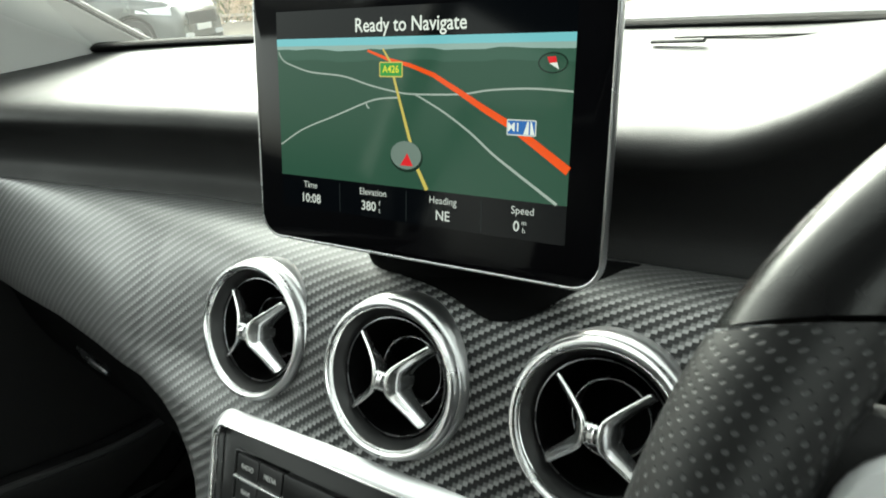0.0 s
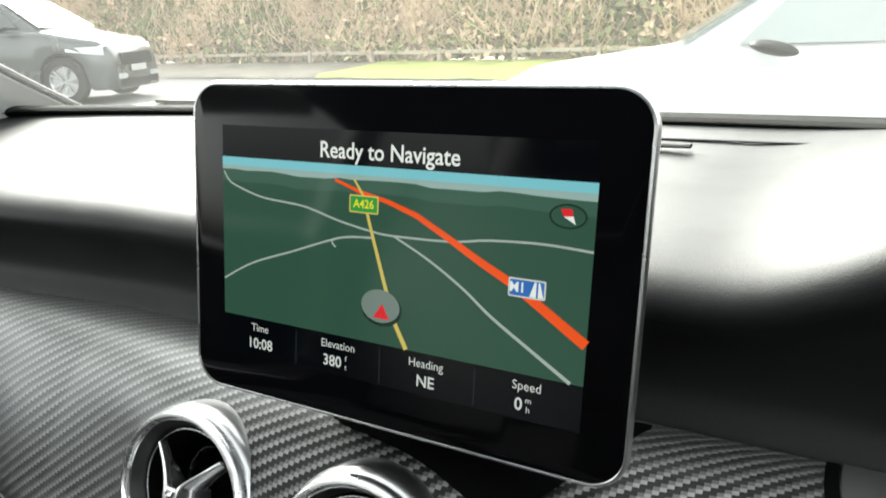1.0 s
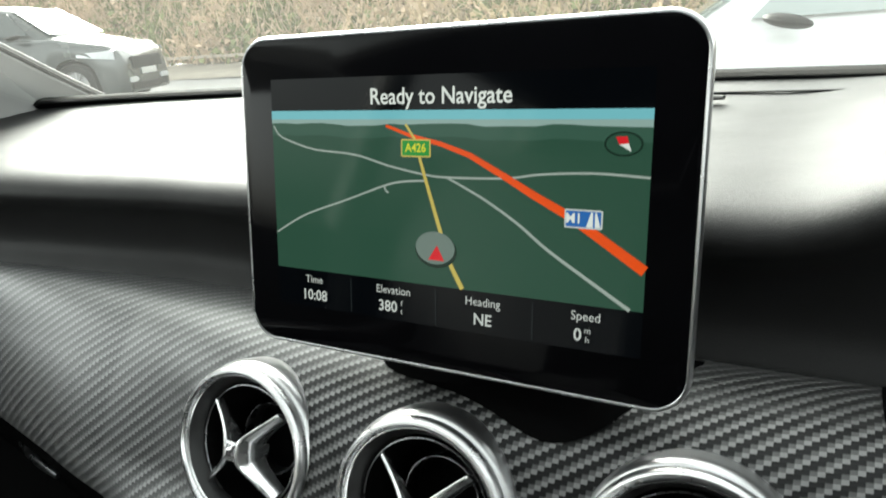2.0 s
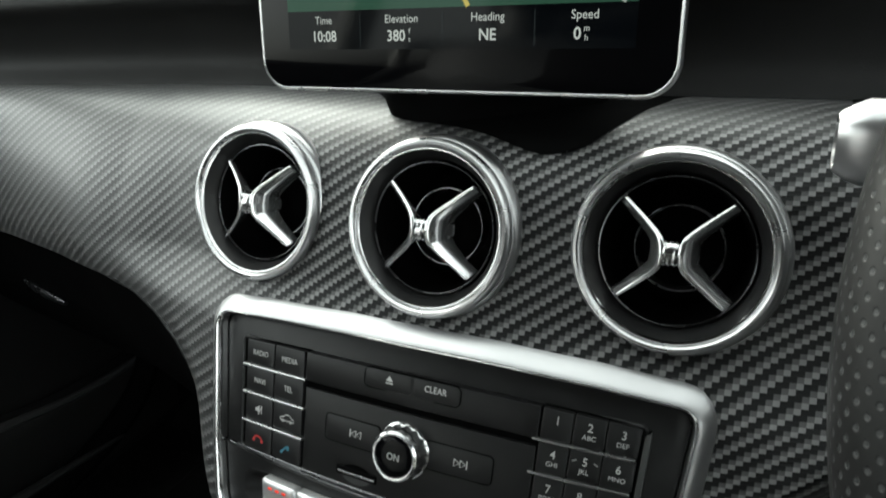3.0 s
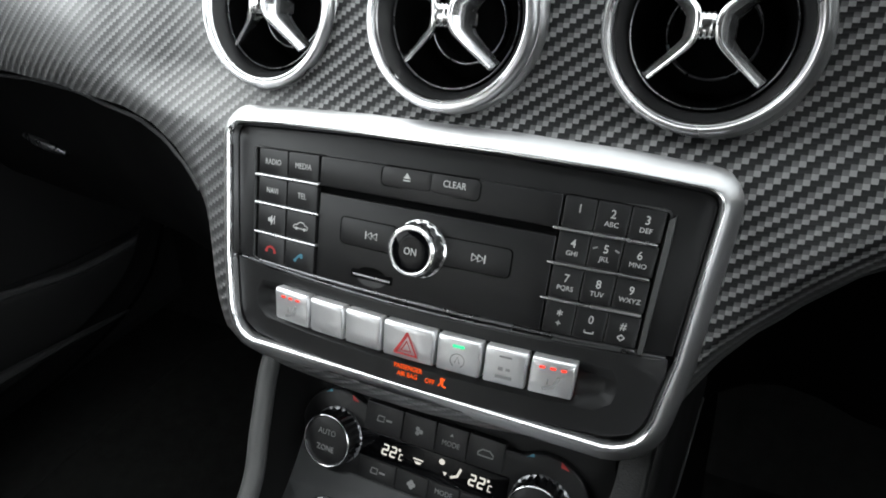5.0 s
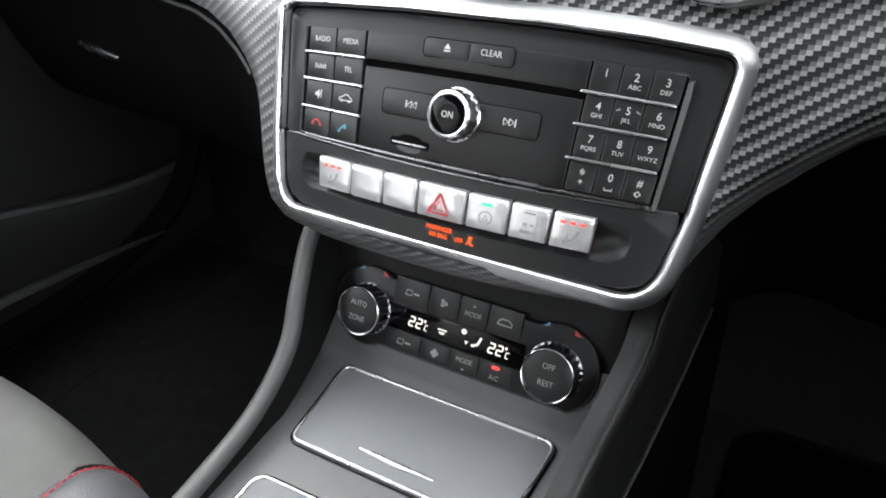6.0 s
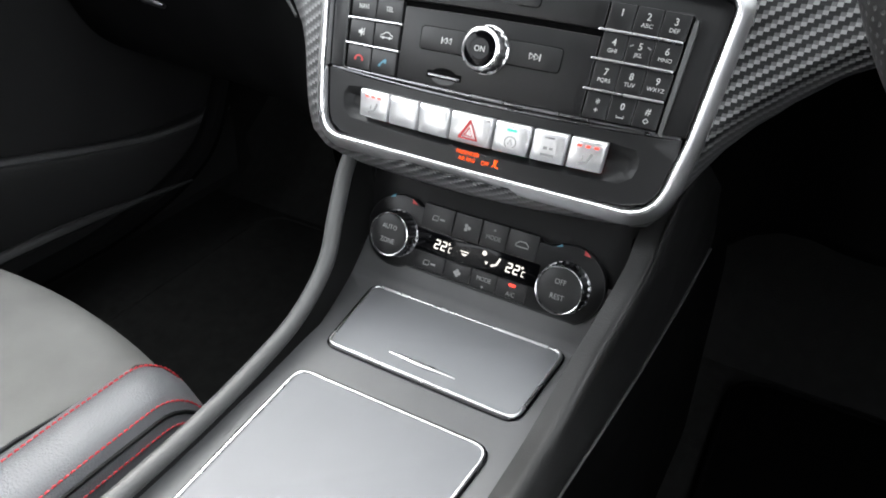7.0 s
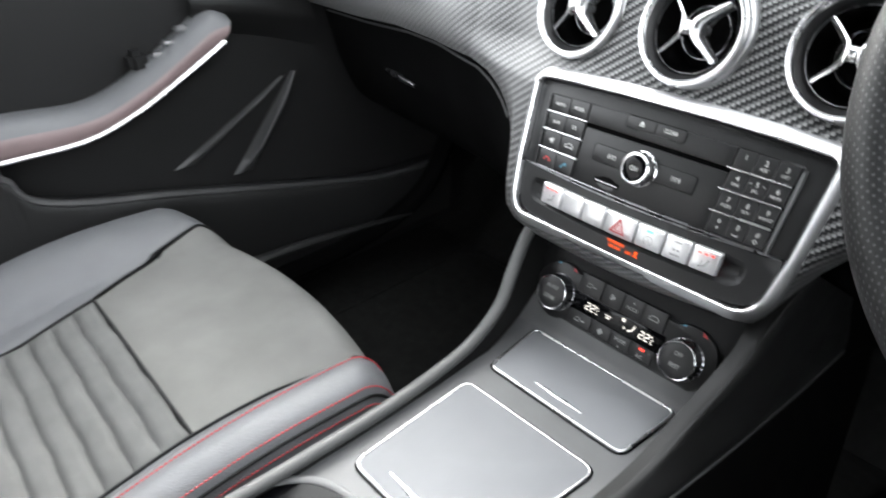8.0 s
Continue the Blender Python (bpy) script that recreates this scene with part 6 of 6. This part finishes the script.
def scatter(name, count, seed, size, material, label, category, twigs):
    """A tangle of stems or leaves over the bank, one loose mesh."""
    rng = random.Random(seed)
    verts, faces = [], []
    while len(faces) < count:
        x = rng.uniform(-34, 16)
        t = rng.random() ** 0.8
        clump = noise.noise((x * 0.45, t * 2.2, seed))
        if rng.random() > 0.55 + clump:
            continue
        y = 15.6 + 3.4 * t - rng.random() * 0.7
        z = GZ + 0.1 + 4.4 * t + rng.uniform(-0.2, 0.5)
        if twigs:
            l, w = rng.uniform(0.5, 1.5) * size, rng.uniform(0.008, 0.022)
            d = Vector((rng.gauss(0, 0.9), rng.gauss(-0.25, 0.4), 1)).normalized() * l
            s = Vector((w, 0, rng.gauss(0, w * 0.4)))
        else:
            l = rng.uniform(0.05, 0.13) * size
            d = Vector((rng.gauss(0, 1), rng.gauss(-0.4, 0.6), rng.gauss(0, 1))).normalized() * l
            s = Vector((rng.gauss(0, 1), rng.gauss(0, 0.5), rng.gauss(0, 1))).normalized() * l * 0.55
        p = Vector((x, y, z))
        n = len(verts)
        verts += [p - s, p + s, p + d + s * 0.5, p + d - s * 0.5]
        faces.append((n, n + 1, n + 2, n + 3))
    me = bpy.data.meshes.new(name)
    me.from_pydata([tuple(v) for v in verts], [], faces)
    me.materials.append(material)
    tagged(new(name, me), label, category, kind="stuff")


scatter("hedge_twigs", 30000, 5, 0.7, TWIG, "tangle of dry brown winter twigs on the bank", "hedge", True)
scatter("hedge_leaves", 52000, 9, 1.5, LEAF, "patchy olive green hedge leaves and ivy", "hedge", False)
scatter("dry_leaves", 30000, 13, 1.4, TWIG, "dry brown leaves caught in the hedge", "hedge", False)


def car(name, label, m, paint, long, wide, high, hood, wheel_r, nose_h):
    """A parked car: x forward from the nose at 0 to -long, y across, z up from the ground."""
    t = thing(name, label, "car")
    xs = [0, -0.05, -0.25, -0.75, -hood, -hood - 0.75, -hood - 1.3, -long + 1.2, -long + 0.45, -long + 0.1, -long]
    tops = [nose_h * 0.62, nose_h * 0.80, nose_h * 0.92, nose_h, nose_h * 1.08, nose_h * 1.10, nose_h * 1.11, nose_h * 1.12, nose_h * 1.1, nose_h * 1.0, nose_h * 0.6]
    halfs = [wide * 0.36, wide * 0.42, wide * 0.47, wide * 0.495, wide * 0.5, wide * 0.5, wide * 0.5, wide * 0.5, wide * 0.485, wide * 0.45, wide * 0.40]
    loops = []
    for x in np.linspace(0, -long, 60):
        h, b = table(xs[::-1], tops[::-1], x), table(xs[::-1], halfs[::-1], x)
        base = 0.22
        for c in (-0.85, -long + 0.80):
            d = abs(x - c)
            if d < wheel_r * 1.12:
                base = max(base, wheel_r + math.sqrt((wheel_r * 1.12) ** 2 - d * d))
        base = min(base, h - 0.12)
        prof = [(b * 0.90, base), (b * 0.985, base + 0.03), (b, base + (h - base) * 0.5), (b * 0.975, h - 0.10), (b * 0.93, h - 0.03), (b * 0.84, h), (0, h + 0.035)]
        loops.append([(x, y, z) for y, z in prof] + [(x, -y, z) for y, z in prof[-2::-1]])
    bm = bmesh.new()
    skin(bm, loops, False)
    for l in (loops[0], loops[-1]):
        bm.faces.new([bm.verts.new(p) for p in l])
    body = part("body", bm, paint, t, "", 50)
    # cabin
    cx = [-hood + 0.05, -hood - 0.75, -hood - 1.1, -long + 1.1, -long + 0.30]
    cz = [nose_h * 1.06, high - 0.08, high, high - 0.02, nose_h * 1.12]
    loops = []
    for x in np.linspace(cx[0], cx[-1], 40):
        h = table(cx[::-1], cz[::-1], x)
        f = (h - nose_h) / (high - nose_h)
        b0, b1 = wide * 0.46, wide * (0.46 - 0.09 * max(f, 0))
        loops.append([(x, b0, nose_h * 1.03), (x, b1 + 0.02, h - 0.09), (x, b1 - 0.04, h - 0.02), (x, b1 * 0.6, h + 0.01), (x, 0, h + 0.02), (x, -b1 * 0.6, h + 0.01), (x, -b1 + 0.04, h - 0.02), (x, -b1 - 0.02, h - 0.09), (x, -b0, nose_h * 1.03)])
    bm = bmesh.new()
    skin(bm, loops, False)
    part("roof", bm, paint, body, "", 50)

    def pane_side(x0, x1, s, slant0, slant1):
        zb, zt = nose_h * 1.14, high - 0.13
        b0, b1 = wide * 0.462, wide * 0.385
        q = [(x0, s * b0 * 1.0, zb), (x1, s * b0, zb), (x1 + slant1, s * (b1 + 0.022), zt), (x0 + slant0, s * (b1 + 0.022), zt)]
        bm = bmesh.new()
        outer = [Vector(p) + Vector((0, s * 0.012, 0)) for p in q]
        skin(bm, [[Vector(p) - Vector((0, s * 0.02, 0)) for p in q], outer], True, True, True)
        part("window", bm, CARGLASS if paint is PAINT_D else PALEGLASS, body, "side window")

    for s in (-1, 1):
        pane_side(-hood - 0.35, -hood - 1.25, s, -0.38, 0)
        pane_side(-hood - 1.33, -long + 0.95, s, 0, 0.0)
        bm = bmesh.new()
        bmesh.ops.create_uvsphere(bm, u_segments=14, v_segments=8, radius=0.1)
        for v in bm.verts:
            v.co = Vector((-hood - 0.52 + v.co.x * 1.3, s * (wide * 0.5 + 0.09) + v.co.y * 1.1, nose_h * 1.12 + v.co.z * 0.40 + v.co.x * 0.25))
        part("mirror", bm, HARD, body, "black door mirror")
        lp = bmesh.new()
        loops = []
        for k in range(9):
            f = k / 8
            x = -0.10 - 0.62 * f
            y = table([-0.75, -0.25, -0.05, 0], [wide * 0.495, wide * 0.47, wide * 0.42, wide * 0.36], x) * 0.985 + 0.014
            z0 = nose_h * (0.70 + 0.07 * f)
            loops.append([(x, s * (y - 0.10), z0), (x, s * y, z0), (x, s * y * 0.995, z0 + 0.15 - 0.09 * f), (x, s * (y - 0.10), z0 + 0.17 - 0.09 * f)])
        skin(lp, loops, False)
        part("headlight", lp, LAMPG, body, "clear headlight")
        bm = box(bmesh.new(), -long - 0.005, s * wide * 0.30 - 0.14, nose_h * 0.78, -long + 0.10, s * wide * 0.30 + 0.14, nose_h * 0.96, 0.03)
        part("tail_lamp", bm, TAIL, body, "red tail lamp")
        bm = box(bmesh.new(), -0.02, s * wide * 0.28 - 0.14, nose_h * 0.34, 0.03, s * wide * 0.28 + 0.14, nose_h * 0.42, 0.02)
        part("fog_lamp", bm, LAMPG, body)
        for c in (-0.85, -long + 0.80):
            w = part("wheel", mapped(lathe([(wheel_r * 0.62, -0.10), (wheel_r * 0.95, -0.10), (wheel_r, -0.06), (wheel_r, 0.06), (wheel_r * 0.95, 0.10), (wheel_r * 0.66, 0.105)], 32), lambda a, b, d, c=c, s=s: Vector((c + a, s * (wide * 0.5 - 0.11 + d), wheel_r + b))), TYRE, t, "black tyre")
            bm = lathe([(wheel_r * 0.67, 0.104), (wheel_r * 0.62, 0.09), (wheel_r * 0.60, 0.05), (0.001, 0.045)], 30)
            for k in range(5):
                a = 6.283185 * k / 5
                for d in (-0.16, 0.16):
                    tube([(0.05 * math.cos(a), 0.05 * math.sin(a), 0.085), (wheel_r * 0.63 * math.cos(a + d), wheel_r * 0.63 * math.sin(a + d), 0.095)], 0.018, 6, bm=bm)
            part("rim", mapped(bm, lambda a, b, d, c=c, s=s: Vector((c + a, s * (wide * 0.5 - 0.11 + d), wheel_r + b))), ALLOY, w, "silver alloy rim")
    # windscreen and grille
    bm = bmesh.new()
    b0, b1 = wide * 0.42, wide * 0.34
    skin(bm, [[(-hood - 0.04, y * b0, nose_h * 1.115) for y in np.linspace(-1, 1, 7)], [(-hood - 0.76, y * b1, high - 0.085) for y in np.linspace(-1, 1, 7)]], False)
    bmesh.ops.solidify(bm, geom=bm.faces[:], thickness=-0.02)
    for v in bm.verts:
        v.co += Vector((0.03, 0, 0.03))
    part("windscreen", bm, PALEGLASS, body, "windscreen with the pale sky's reflection in its colour")
    part("grille", box(bmesh.new(), -0.04, -wide * 0.27, nose_h * 0.52, 0.015, wide * 0.27, nose_h * 0.72, 0.02), HARD, body, "black grille")
    part("bumper_intake", box(bmesh.new(), -0.04, -wide * 0.33, 0.26, 0.02, wide * 0.33, 0.40, 0.02), HARD, body, "black lower intake")
    part("number_plate", box(bmesh.new(), 0.012, -0.26, nose_h * 0.44, 0.03, 0.26, nose_h * 0.44 + 0.11, 0.004), LEGEND, body, "plain white plate")
    t.matrix_basis = m
    return t


car("parked_car", "dark grey off-road car with silver wheels on the car park", pose(-10.9, 8.7, GZ, 0, 0, 22), PAINT_D, 4.60, 1.98, 1.84, 1.20, 0.40, 1.16)
car("white_car", "white hatchback on the car park", pose(-1.92, 4.75, GZ, 0, 0, 188), PAINT_W, 4.3, 1.80, 1.50, 1.25, 0.33, 0.86)
